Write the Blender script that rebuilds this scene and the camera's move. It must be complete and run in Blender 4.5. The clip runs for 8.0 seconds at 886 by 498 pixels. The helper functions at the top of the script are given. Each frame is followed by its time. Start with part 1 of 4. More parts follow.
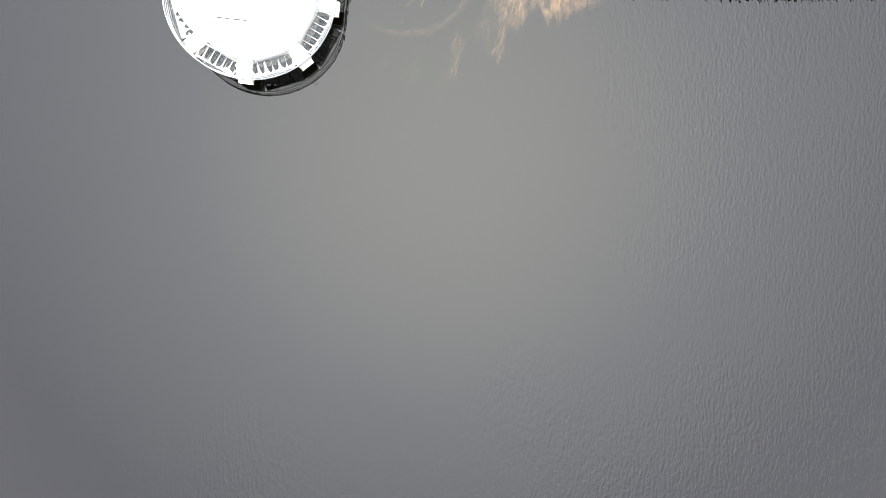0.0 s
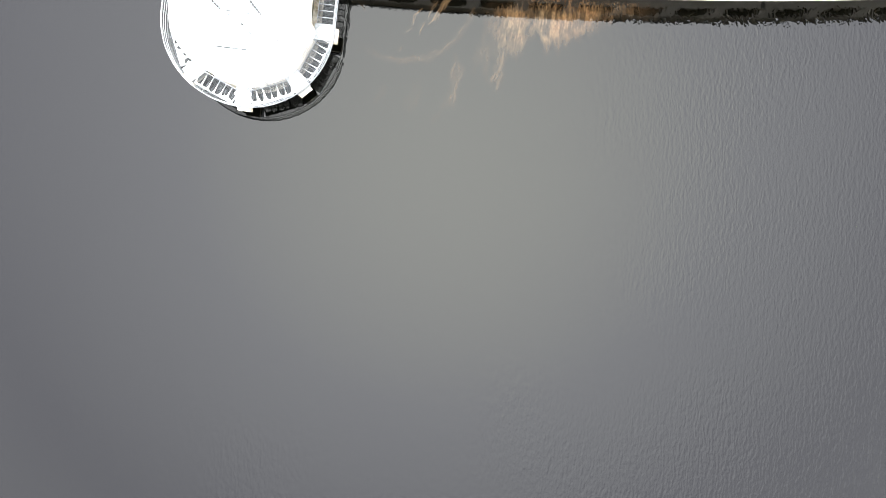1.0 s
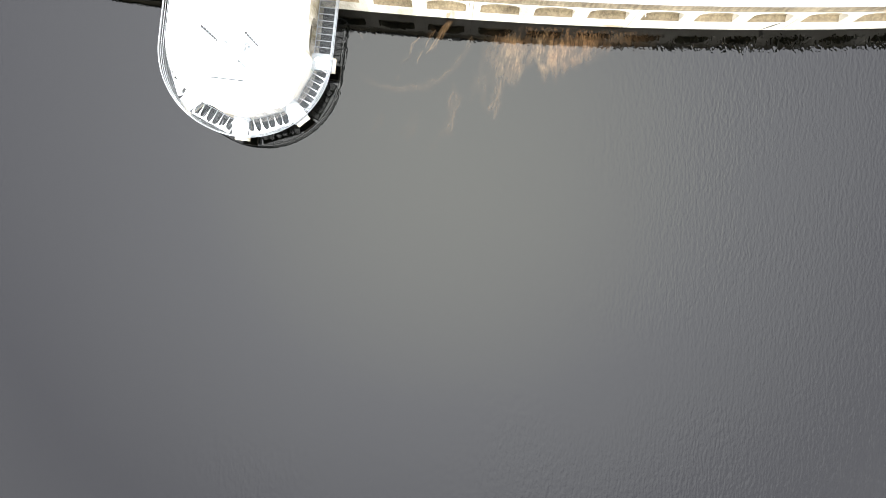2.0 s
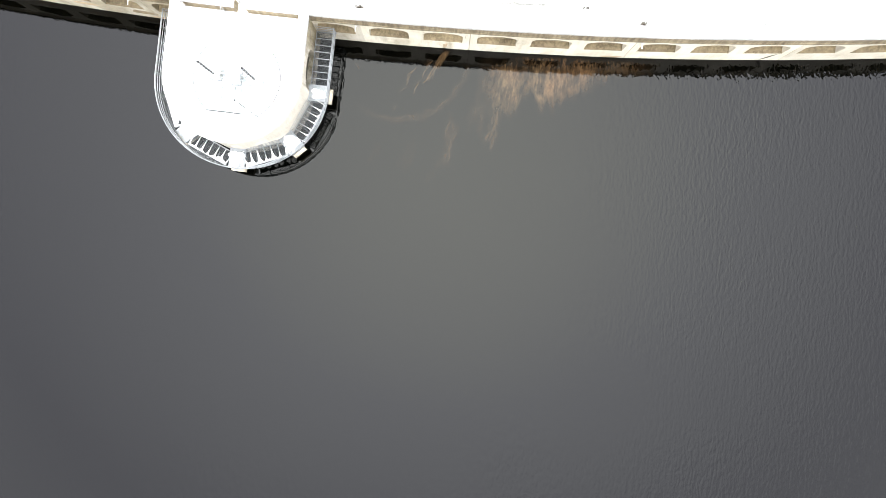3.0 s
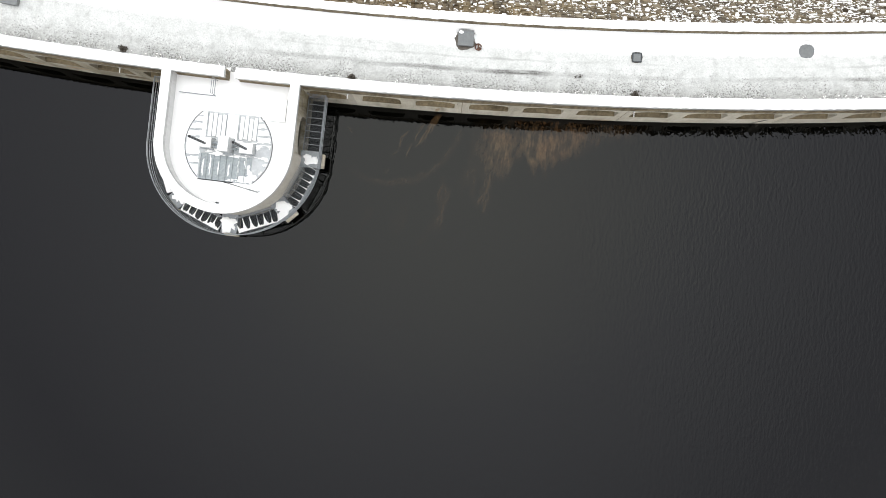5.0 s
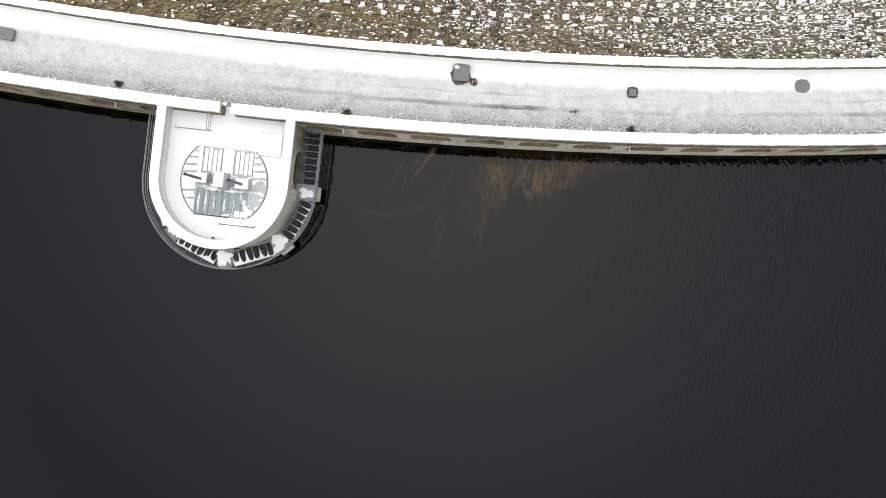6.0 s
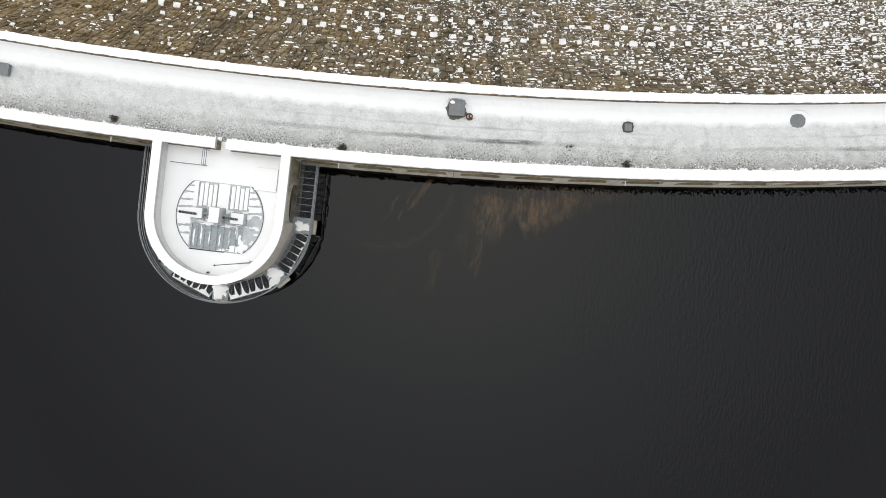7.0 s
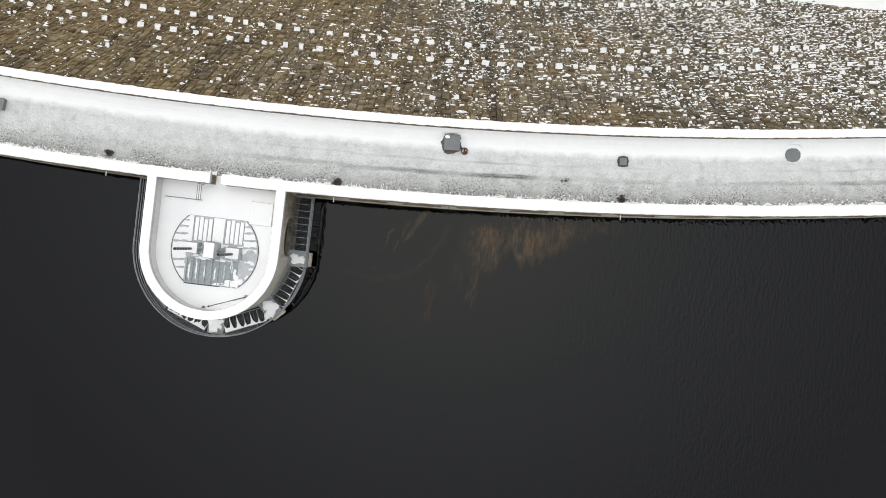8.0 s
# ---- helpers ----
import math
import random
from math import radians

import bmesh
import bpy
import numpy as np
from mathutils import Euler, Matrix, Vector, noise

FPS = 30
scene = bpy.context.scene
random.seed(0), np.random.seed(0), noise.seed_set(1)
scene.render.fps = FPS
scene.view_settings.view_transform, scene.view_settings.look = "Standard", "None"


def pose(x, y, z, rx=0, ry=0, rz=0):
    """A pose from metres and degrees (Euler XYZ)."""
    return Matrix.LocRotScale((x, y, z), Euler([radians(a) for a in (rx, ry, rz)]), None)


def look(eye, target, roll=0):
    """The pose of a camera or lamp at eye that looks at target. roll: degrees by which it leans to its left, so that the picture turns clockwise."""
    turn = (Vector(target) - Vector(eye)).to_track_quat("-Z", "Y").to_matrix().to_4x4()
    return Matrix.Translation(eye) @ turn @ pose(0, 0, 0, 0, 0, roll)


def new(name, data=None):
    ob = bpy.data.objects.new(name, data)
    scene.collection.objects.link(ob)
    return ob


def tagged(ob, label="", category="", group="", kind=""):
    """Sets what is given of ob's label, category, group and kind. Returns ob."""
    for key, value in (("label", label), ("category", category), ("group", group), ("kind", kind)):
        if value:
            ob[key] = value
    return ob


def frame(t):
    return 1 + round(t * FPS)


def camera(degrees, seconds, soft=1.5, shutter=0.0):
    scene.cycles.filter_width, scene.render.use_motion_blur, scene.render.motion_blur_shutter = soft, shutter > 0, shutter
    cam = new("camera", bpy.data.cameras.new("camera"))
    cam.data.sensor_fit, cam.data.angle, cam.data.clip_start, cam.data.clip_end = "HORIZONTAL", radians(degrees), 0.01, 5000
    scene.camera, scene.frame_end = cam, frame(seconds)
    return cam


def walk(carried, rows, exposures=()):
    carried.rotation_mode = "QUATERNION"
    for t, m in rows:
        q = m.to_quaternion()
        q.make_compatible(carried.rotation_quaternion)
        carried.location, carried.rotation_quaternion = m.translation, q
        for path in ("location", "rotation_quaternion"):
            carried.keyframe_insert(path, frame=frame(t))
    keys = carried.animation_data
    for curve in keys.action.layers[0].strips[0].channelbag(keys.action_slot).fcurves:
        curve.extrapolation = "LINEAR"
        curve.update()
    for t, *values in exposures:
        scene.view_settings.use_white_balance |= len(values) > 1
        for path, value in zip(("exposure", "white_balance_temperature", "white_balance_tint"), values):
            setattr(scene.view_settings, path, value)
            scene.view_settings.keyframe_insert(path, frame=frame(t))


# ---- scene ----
cam = camera(70, 8.0, soft=0.9)
EYE_Z = 47.9
PATH = [(0.0, -2.020, -18.250), (0.5, -1.993, -17.278), (1.0, -1.936, -16.263), (1.5, -1.855, -15.210), (2.0, -1.754, -14.123),
        (2.5, -1.638, -13.008), (3.0, -1.512, -11.867), (3.5, -1.377, -10.706), (4.0, -1.238, -9.530), (4.5, -1.095, -8.341),
        (5.0, -0.949, -7.144), (5.5, -0.802, -5.944), (6.0, -0.652, -4.744), (6.5, -0.499, -3.548), (7.0, -0.341, -2.359),
        (7.5, -0.175, -1.183), (8.0, 0.0, 0.0)]
STOPS = [(0.0, 2.88), (0.5, 2.87), (1.0, 2.82), (1.5, 2.75), (3.0, 2.09), (3.5, 1.78), (4.0, 1.33), (4.5, 0.79), (6.0, 0.17), (6.5, 0.06), (7.0, 0.02), (8.0, -0.05)]
walk(cam, [(t, pose(x, y, EYE_Z)) for t, x, y in PATH], exposures=STOPS)

# ---- sky and sun: bright overcast, brightest overhead ----
world = bpy.data.worlds.new("overcast")
scene.world = world
world.use_nodes = True
wn, wl = world.node_tree.nodes, world.node_tree.links
wn.clear()
sky = wn.new("ShaderNodeTexSky")
sky.sky_type, sky.sun_disc = "NISHITA", False
sky.sun_elevation, sky.sun_rotation = radians(26), radians(-71.6)
soft_sky = wn.new("ShaderNodeHueSaturation")
soft_sky.inputs["Saturation"].default_value = 0.25
wl.new(sky.outputs["Color"], soft_sky.inputs["Color"])
coord = wn.new("ShaderNodeTexCoord")
cloud = wn.new("ShaderNodeValToRGB")
for el in cloud.color_ramp.elements:
    el.color = (6.05, 6.1, 6.05, 1)
cloud.color_ramp.elements[0].position = 0.0
cloud.color_ramp.elements[1].position = 1.0
cloud.color_ramp.elements[1].color = (16.85, 17.15, 16.25, 1)
for at, tone in ((0.70, (6.6, 6.65, 7.2)), (0.78, (6.7, 6.75, 7.55)), (0.92, (11.6, 11.8, 12.5))):
    mid = cloud.color_ramp.elements.new(at)
    mid.color = (*tone, 1)
tilt = wn.new("ShaderNodeVectorMath")
tilt.operation = "DOT_PRODUCT"
tilt.inputs[1].default_value = (math.sin(radians(1.0)), math.sin(radians(8.7)), math.cos(radians(8.8)))
wl.new(coord.outputs["Generated"], tilt.inputs[0])
wl.new(tilt.outputs["Value"], cloud.inputs["Fac"])
mix = wn.new("ShaderNodeMixRGB")
mix.inputs["Fac"].default_value = 0.8
wl.new(soft_sky.outputs["Color"], mix.inputs[1])
wl.new(cloud.outputs["Color"], mix.inputs[2])
back = wn.new("ShaderNodeBackground")
back.inputs["Strength"].default_value = 0.15
wl.new(mix.outputs["Color"], back.inputs["Color"])
wl.new(back.outputs["Background"], wn.new("ShaderNodeOutputWorld").inputs["Surface"])

sun_data = bpy.data.lights.new("sun", "SUN")
sun_data.energy, sun_data.angle, sun_data.color = 0.6, radians(20), (1.0, 0.97, 0.92)
sun = new("sun", sun_data)
sun.matrix_world = look((-30, 10, 15.4), (0, 0, 0))

# ---- the dam's plan: arcs about one centre; s runs along the crest, d goes downstream ----
R0 = 330.0
CX, CY = 22.6, 332.2
ROAD, TOP, LOW_TOP = 4.4, 5.5, 5.27
S0, S1 = -112.0, 92.0


def spot(s, d, z):
    a = s / R0
    return Vector((CX + (R0 - d) * math.sin(a), CY - (R0 - d) * math.cos(a), z))


def place(s, d, z, turn=0.0):
    return Matrix.Translation(spot(s, d, z)) @ Matrix.Rotation(s / R0 + radians(turn), 4, "Z")


# ---- materials ----
def material(name, rough=0.8, metal=0.0):
    m = bpy.data.materials.new(name)
    m.use_nodes = True
    b = m.node_tree.nodes["Principled BSDF"]
    b.inputs["Roughness"].default_value = rough
    b.inputs["Metallic"].default_value = metal
    return m, m.node_tree.nodes, m.node_tree.links, b


def texco(n, l, out="Object", scale=(1, 1, 1)):
    c = n.new("ShaderNodeTexCoord")
    p = n.new("ShaderNodeMapping")
    p.inputs["Scale"].default_value = scale
    l.new(c.outputs[out], p.inputs["Vector"])
    return p.outputs["Vector"]


def world_co(n, l, scale=(1, 1, 1)):
    c = n.new("ShaderNodeNewGeometry")
    p = n.new("ShaderNodeMapping")
    p.inputs["Scale"].default_value = scale
    l.new(c.outputs["Position"], p.inputs["Vector"])
    return p.outputs["Vector"]


def noisy(n, l, vec, scale, detail=4, rough=0.6, distort=0.0):
    t = n.new("ShaderNodeTexNoise")
    t.inputs["Scale"].default_value, t.inputs["Detail"].default_value = scale, detail
    t.inputs["Roughness"].default_value, t.inputs["Distortion"].default_value = rough, distort
    l.new(vec, t.inputs["Vector"])
    return t.outputs["Fac"]


def ramp(n, l, fac, stops):
    r = n.new("ShaderNodeValToRGB")
    e = r.color_ramp.elements
    while len(e) < len(stops):
        e.new(0.5)
    for el, (p, c) in zip(e, stops):
        el.position = p
        el.color = (*c, 1) if len(c) == 3 else c
    l.new(fac, r.inputs["Fac"])
    return r.outputs["Color"]


def blend(n, l, fac, a, b, kind="MIX"):
    m = n.new("ShaderNodeMixRGB")
    m.blend_type = kind
    for k, v in zip((0, 1, 2), (fac, a, b)):
        if isinstance(v, (int, float)):
            m.inputs[k].default_value = v
        elif isinstance(v, tuple):
            m.inputs[k].default_value = (*v, 1)
        else:
            l.new(v, m.inputs[k])
    return m.outputs[0]


def calc(n, l, op, a, b=0.0):
    m = n.new("ShaderNodeMath")
    m.operation = op
    for k, v in enumerate((a, b)):
        if isinstance(v, (int, float)):
            m.inputs[k].default_value = v
        else:
            l.new(v, m.inputs[k])
    return m.outputs[0]


def bump(n, l, bsdf, height, strength=0.3, dist=0.02):
    b = n.new("ShaderNodeBump")
    b.inputs["Strength"].default_value, b.inputs["Distance"].default_value = strength, dist
    l.new(height, b.inputs["Height"])
    l.new(b.outputs["Normal"], bsdf.inputs["Normal"])


def grey(v):
    return (v, v, v)


def make_concrete(name, light, dark, streak=0.5, grime=None):
    """Weathered concrete; grime(n, l) may give a mask of olive-brown staining."""
    m, n, l, b = material(name, 0.88)
    v = world_co(n, l)
    tall = world_co(n, l, (3.0, 3.0, 0.35))
    big = ramp(n, l, noisy(n, l, v, 0.45, 5), [(0.35, dark), (0.62, light)])
    drip = ramp(n, l, noisy(n, l, tall, 1.6, 5, 0.65), [(0.42, tuple(c * 0.45 for c in dark)), (0.6, light)])
    col = blend(n, l, streak, big, drip)
    if grime:
        col = blend(n, l, grime(n, l), col, ramp(n, l, noisy(n, l, v, 1.3, 4), [(0.35, (0.10, 0.078, 0.034)), (0.65, (0.27, 0.225, 0.125))]))
    fine = noisy(n, l, v, 22, 4)
    col = blend(n, l, 0.35, col, ramp(n, l, fine, [(0.3, grey(0.3)), (0.7, grey(0.75))]), "OVERLAY")
    each = ramp(n, l, n.new("ShaderNodeObjectInfo").outputs["Random"], [(0.0, grey(0.84)), (1.0, grey(1.08))])
    col = blend(n, l, 1.0, col, each, "MULTIPLY")
    l.new(col, b.inputs["Base Color"])
    bump(n, l, b, fine, 0.4, 0.01)
    return m


def dam_grime(n, l):
    """Dirt that grows up the valley's side and gathers in clouds and runs."""
    v = world_co(n, l)
    sep = n.new("ShaderNodeSeparateXYZ")
    l.new(v, sep.inputs[0])
    west = calc(n, l, "MULTIPLY", sep.outputs["X"], -0.0065)
    runs = calc(n, l, "ADD", noisy(n, l, world_co(n, l, (1.0, 1.0, 0.3)), 0.9, 5, 0.65), west)
    return ramp(n, l, runs, [(0.50, grey(0.0)), (0.74, grey(0.6))])


def tower_grime(n, l):
    """Runs of growth down the tower's sides, thickest beside the dam."""
    sep = n.new("ShaderNodeSeparateXYZ")
    l.new(texco(n, l), sep.inputs[0])
    near = calc(n, l, "MULTIPLY", sep.outputs["Y"], 0.062)
    runs = calc(n, l, "ADD", noisy(n, l, texco(n, l, "Object", (1.6, 1.6, 0.22)), 1.2, 5, 0.7), near)
    return ramp(n, l, runs, [(0.49, grey(0.0)), (0.64, grey(0.5)), (0.78, grey(0.95))])


CONCRETE = make_concrete("weathered_concrete", (0.63, 0.585, 0.48), (0.50, 0.45, 0.345), 0.14, dam_grime)
PALE = make_concrete("pale_concrete", (0.60, 0.565, 0.485), (0.49, 0.45, 0.37), 0.12, tower_grime)
# moss brown, darkened further to hold the shade inside the arched recesses
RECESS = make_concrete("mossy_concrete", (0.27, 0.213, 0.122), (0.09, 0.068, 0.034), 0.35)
LINING = make_concrete("limewashed_concrete", (0.68, 0.68, 0.66), (0.60, 0.60, 0.585), 0.15)
DIRTY = make_concrete("stained_concrete", (0.26, 0.215, 0.135), (0.115, 0.088, 0.05), 0.45)
GREYCRETE = make_concrete("grey_concrete", (0.52, 0.52, 0.50), (0.42, 0.42, 0.405), 0.2)


def make_snow():
    m, n, l, b = material("snow", 0.75)
    v = world_co(n, l)
    big = noisy(n, l, v, 0.8, 4)
    fine = noisy(n, l, v, 14, 5)
    l.new(ramp(n, l, big, [(0.3, (0.905, 0.90, 0.868)), (0.7, (0.94, 0.935, 0.905))]), b.inputs["Base Color"])
    bump(n, l, b, blend(n, l, 0.5, big, fine), 0.35, 0.04)
    return m


SNOW = make_snow()


def make_road():
    m, n, l, b = material("slushy_road", 0.7)
    uv = texco(n, l, "UV")
    sep = n.new("ShaderNodeSeparateXYZ")
    l.new(uv, sep.inputs[0])
    across = calc(n, l, "DIVIDE", sep.outputs["Y"], 5.0)
    long = texco(n, l, "UV", (0.26, 3.2, 1))
    cover = noisy(n, l, uv, 0.8, 6, 0.65)
    base = ramp(n, l, cover, [(0.3, (0.59, 0.60, 0.565)), (0.65, (0.75, 0.76, 0.72))])
    # small dark grains of bare surface, more of them towards the water side
    grain = noisy(n, l, uv, 7.5, 4, 0.85)
    lean = ramp(n, l, across, [(0.10, grey(0.17)), (0.66, grey(0.0))])
    spot_f = ramp(n, l, calc(n, l, "ADD", grain, lean), [(0.61, grey(0)), (0.71, grey(1))])
    patch = ramp(n, l, noisy(n, l, uv, 0.42, 4), [(0.38, grey(0.15)), (0.58, grey(1.0))])
    col = blend(n, l, calc(n, l, "MULTIPLY", calc(n, l, "MULTIPLY", spot_f, patch), 1.0), base, (0.10, 0.095, 0.083))
    smudge = ramp(n, l, calc(n, l, "ADD", noisy(n, l, uv, 1.7, 5, 0.7), calc(n, l, "MULTIPLY", lean, 0.7)), [(0.52, grey(0)), (0.74, grey(0.4))])
    col = blend(n, l, smudge, col, (0.27, 0.265, 0.245))
    gutter = ramp(n, l, calc(n, l, "ADD", across, calc(n, l, "MULTIPLY", noisy(n, l, uv, 0.5, 4), 0.3)), [(0.28, grey(0.80)), (0.66, grey(1.0))])
    col = blend(n, l, 1.0, col, gutter, "MULTIPLY")
    haze = ramp(n, l, noisy(n, l, uv, 9.0, 3, 0.6), [(0.35, grey(0.78)), (0.65, grey(1.0))])
    col = blend(n, l, 0.8, col, haze, "MULTIPLY")
    # a wheel mark drawn out along the road, dark where the slush has worn through
    sway = calc(n, l, "MULTIPLY", calc(n, l, "SUBTRACT", noisy(n, l, uv, 0.22, 2), 0.5), 0.45)
    along = calc(n, l, "DIVIDE", calc(n, l, "ADD", sep.outputs["X"], 45.0), 60.0)
    worn = ramp(n, l, along, [(0.10, grey(0.0)), (0.17, grey(0.35)), (0.27, grey(0.3)), (0.31, grey(0.55)), (0.35, grey(0.65)), (0.39, grey(0.4)), (0.42, grey(0.95)), (0.462, grey(1.0)),
                              (0.485, grey(0.25)), (0.505, grey(0.3)), (0.56, grey(0.1)), (0.60, grey(0.35)), (0.63, grey(0.05)), (0.76, grey(0.3)), (0.81, grey(0.15)), (0.84, grey(0.75)), (0.87, grey(0.6)), (0.92, grey(0.1))])
    crumb = ramp(n, l, noisy(n, l, uv, 7.0, 4, 0.8), [(0.34, grey(0.5)), (0.56, grey(1))])
    drawn = ramp(n, l, noisy(n, l, long, 1.0, 5, 0.6), [(0.32, grey(0.35)), (0.50, grey(1))])
    for middle, wide, force in ((2.28, 0.21, 1.0), (3.15, 0.10, 0.35)):
        off = calc(n, l, "ABSOLUTE", calc(n, l, "SUBTRACT", calc(n, l, "ADD", sep.outputs["Y"], sway), middle))
        near = ramp(n, l, off, [(wide * 0.35, grey(force)), (wide, grey(0))])
        wear = calc(n, l, "MULTIPLY", calc(n, l, "MULTIPLY", near, worn), calc(n, l, "MULTIPLY", crumb, drawn))
        col = blend(n, l, wear, col, (0.06, 0.056, 0.046))
    # deeper snow along the far parapet
    edge = calc(n, l, "ADD", across, calc(n, l, "MULTIPLY", noisy(n, l, uv, 0.9, 5), 0.14))
    deep = ramp(n, l, edge, [(0.82, grey(0)), (0.91, grey(1))])
    col = blend(n, l, deep, col, (0.91, 0.915, 0.89))
    l.new(col, b.inputs["Base Color"])
    bump(n, l, b, blend(n, l, 0.5, cover, grain), 0.5, 0.03)
    return m


ROADM = make_road()


def make_stone():
    m, n, l, b = material("mossy_masonry", 0.9)
    v = world_co(n, l)
    isl = n.new("ShaderNodeNewGeometry").outputs["Random Per Island"]
    obr = n.new("ShaderNodeObjectInfo").outputs["Random"]
    rnd = calc(n, l, "FRACT", calc(n, l, "ADD", isl, obr))
    each = ramp(n, l, rnd, [(0.0, (0.042, 0.032, 0.019)), (0.3, (0.112, 0.089, 0.050)), (0.75, (0.205, 0.168, 0.102)), (1.0, (0.33, 0.29, 0.20))])
    sep = n.new("ShaderNodeSeparateXYZ")
    l.new(v, sep.inputs[0])
    moss = calc(n, l, "ADD", noisy(n, l, v, 0.16, 5, 0.6), calc(n, l, "MULTIPLY", sep.outputs["X"], 0.0045))
    area = ramp(n, l, moss, [(0.38, (0.215, 0.135, 0.040)), (0.6, (0.144, 0.109, 0.067))])
    col = blend(n, l, 0.45, each, area)
    run = ramp(n, l, noisy(n, l, world_co(n, l, (0.55, 0.05, 0.04)), 1.0, 4), [(0.36, grey(0.45)), (0.52, grey(1.0))])
    col = blend(n, l, 0.8, col, run, "MULTIPLY")
    # one wet run down the face
    off = calc(n, l, "ADD", calc(n, l, "SUBTRACT", sep.outputs["X"], 4.4), calc(n, l, "MULTIPLY", noisy(n, l, v, 0.35, 4), 1.3))
    wet = ramp(n, l, calc(n, l, "ABSOLUTE", calc(n, l, "SUBTRACT", off, 0.6)), [(0.15, grey(0.4)), (0.75, grey(1.0))])
    col = blend(n, l, 1.0, col, wet, "MULTIPLY")
    fine = noisy(n, l, v, 9, 5, 0.7)
    col = blend(n, l, 0.6, col, ramp(n, l, fine, [(0.3, grey(0.2)), (0.7, grey(0.8))]), "OVERLAY")
    l.new(col, b.inputs["Base Color"])
    bump(n, l, b, fine, 0.6, 0.03)
    return m


STONE = make_stone()


def make_plain(name, col, rough, metal=0.0, spread=0.25, scale=6.0):
    m, n, l, b = material(name, rough, metal)
    v = world_co(n, l)
    f = noisy(n, l, v, scale, 5, 0.65)
    l.new(ramp(n, l, f, [(0.3, tuple(c * (1 - spread) for c in col)), (0.7, tuple(min(1, c * (1 + spread)) for c in col))]), b.inputs["Base Color"])
    bump(n, l, b, noisy(n, l, v, scale * 6, 3), 0.2, 0.005)
    return m


STEEL = make_plain("painted_steel", (0.30, 0.33, 0.33), 0.5, 0.2)
CASING = make_plain("pale_casing", (0.46, 0.47, 0.465), 0.5, 0.0)
GALV = make_plain("galvanised_steel", (0.26, 0.275, 0.28), 0.5, 0.4)
GRATE = make_plain("grating_steel", (0.05, 0.056, 0.058), 0.6, 0.0)
PLATE = make_plain("floor_plate", (0.50, 0.515, 0.51), 0.55, 0.0, 0.15, 3)
BLACK = make_plain("greased_steel", (0.012, 0.012, 0.012), 0.4, 0.3)
RUST = make_plain("rusty_iron", (0.13, 0.066, 0.042), 0.85, 0.1, 0.5, 14)
COVER = make_plain("grey_cover", (0.185, 0.194, 0.19), 0.7, 0.0, 0.15, 5)
WEED = make_plain("dead_weeds", (0.07, 0.06, 0.045), 0.9, 0.0, 0.5, 12)
LIME = make_plain("lime_bloom", (0.72, 0.71, 0.68), 0.9, 0.0, 0.12, 5)
RUSTY = make_plain("rust_wash", (0.40, 0.30, 0.19), 0.9, 0.0, 0.3, 4)
# algae on the wall streaks; also paints the shade in the tower's recesses
ALGAE_SHADE = make_plain("dark_algae", (0.065, 0.06, 0.04), 0.9, 0.0, 0.35, 4)
DAMP = make_plain("damp_ring", (0.12, 0.105, 0.085), 0.8, 0.0, 0.3, 10)


def wave_height(n, l):
    v = world_co(n, l)
    turned = n.new("ShaderNodeMapping")
    turned.inputs["Rotation"].default_value = (0, 0, radians(9))
    turned.inputs["Scale"].default_value = (1.0, 0.45, 1.0)
    l.new(v, turned.inputs["Vector"])
    small = noisy(n, l, turned.outputs["Vector"], 4.6, 1, 0.4, 0.5)
    ripple = n.new("ShaderNodeTexWave")
    ripple.wave_type, ripple.bands_direction, ripple.wave_profile = "BANDS", "X", "SIN"
    for key, value in (("Scale", 0.88), ("Distortion", 9.0), ("Detail", 1.5), ("Detail Scale", 1.9), ("Detail Roughness", 0.5)):
        ripple.inputs[key].default_value = value
    l.new(turned.outputs["Vector"], ripple.inputs["Vector"])
    swell = ripple.outputs["Fac"]
    across = n.new("ShaderNodeMapping")
    across.inputs["Rotation"].default_value = (0, 0, radians(-24))
    across.inputs["Scale"].default_value = (1.0, 0.6, 1.0)
    l.new(v, across.inputs["Vector"])
    small = calc(n, l, "ADD", small, calc(n, l, "MULTIPLY", noisy(n, l, across.outputs["Vector"], 5.2, 1, 0.4, 0.4), 0.45))
    sep = n.new("ShaderNodeSeparateXYZ")
    l.new(v, sep.inputs[0])
    gust = noisy(n, l, v, 0.07, 3, 0.6)
    lean = calc(n, l, "ADD", gust, calc(n, l, "SUBTRACT", calc(n, l, "MULTIPLY", sep.outputs["X"], 0.0068), 0.02))
    open_water = calc(n, l, "MAXIMUM", calc(n, l, "SUBTRACT", -24.0, sep.outputs["Y"]), 0.0)
    lean = calc(n, l, "ADD", lean, calc(n, l, "MULTIPLY", open_water, 0.024))
    # choppier where the ripples come back off the wall
    east = calc(n, l, "MINIMUM", calc(n, l, "MAXIMUM", calc(n, l, "MULTIPLY", calc(n, l, "ADD", sep.outputs["X"], 4.0), 0.08), 0.0), 1.0)
    chop = calc(n, l, "MULTIPLY", calc(n, l, "MAXIMUM", sep.outputs["Y"], 0.0), 0.10)
    lean = calc(n, l, "ADD", lean, calc(n, l, "MULTIPLY", chop, east))
    calm = ramp(n, l, lean, [(0.28, grey(0.08)), (0.42, grey(0.22)), (0.54, grey(0.34)), (0.70, grey(0.62)), (0.94, grey(1.05))])
    return calc(n, l, "MULTIPLY", calc(n, l, "ADD", small, calc(n, l, "MULTIPLY", swell, 0.2)), calm)


WAVE, WAVE_M = 0.28, 0.075
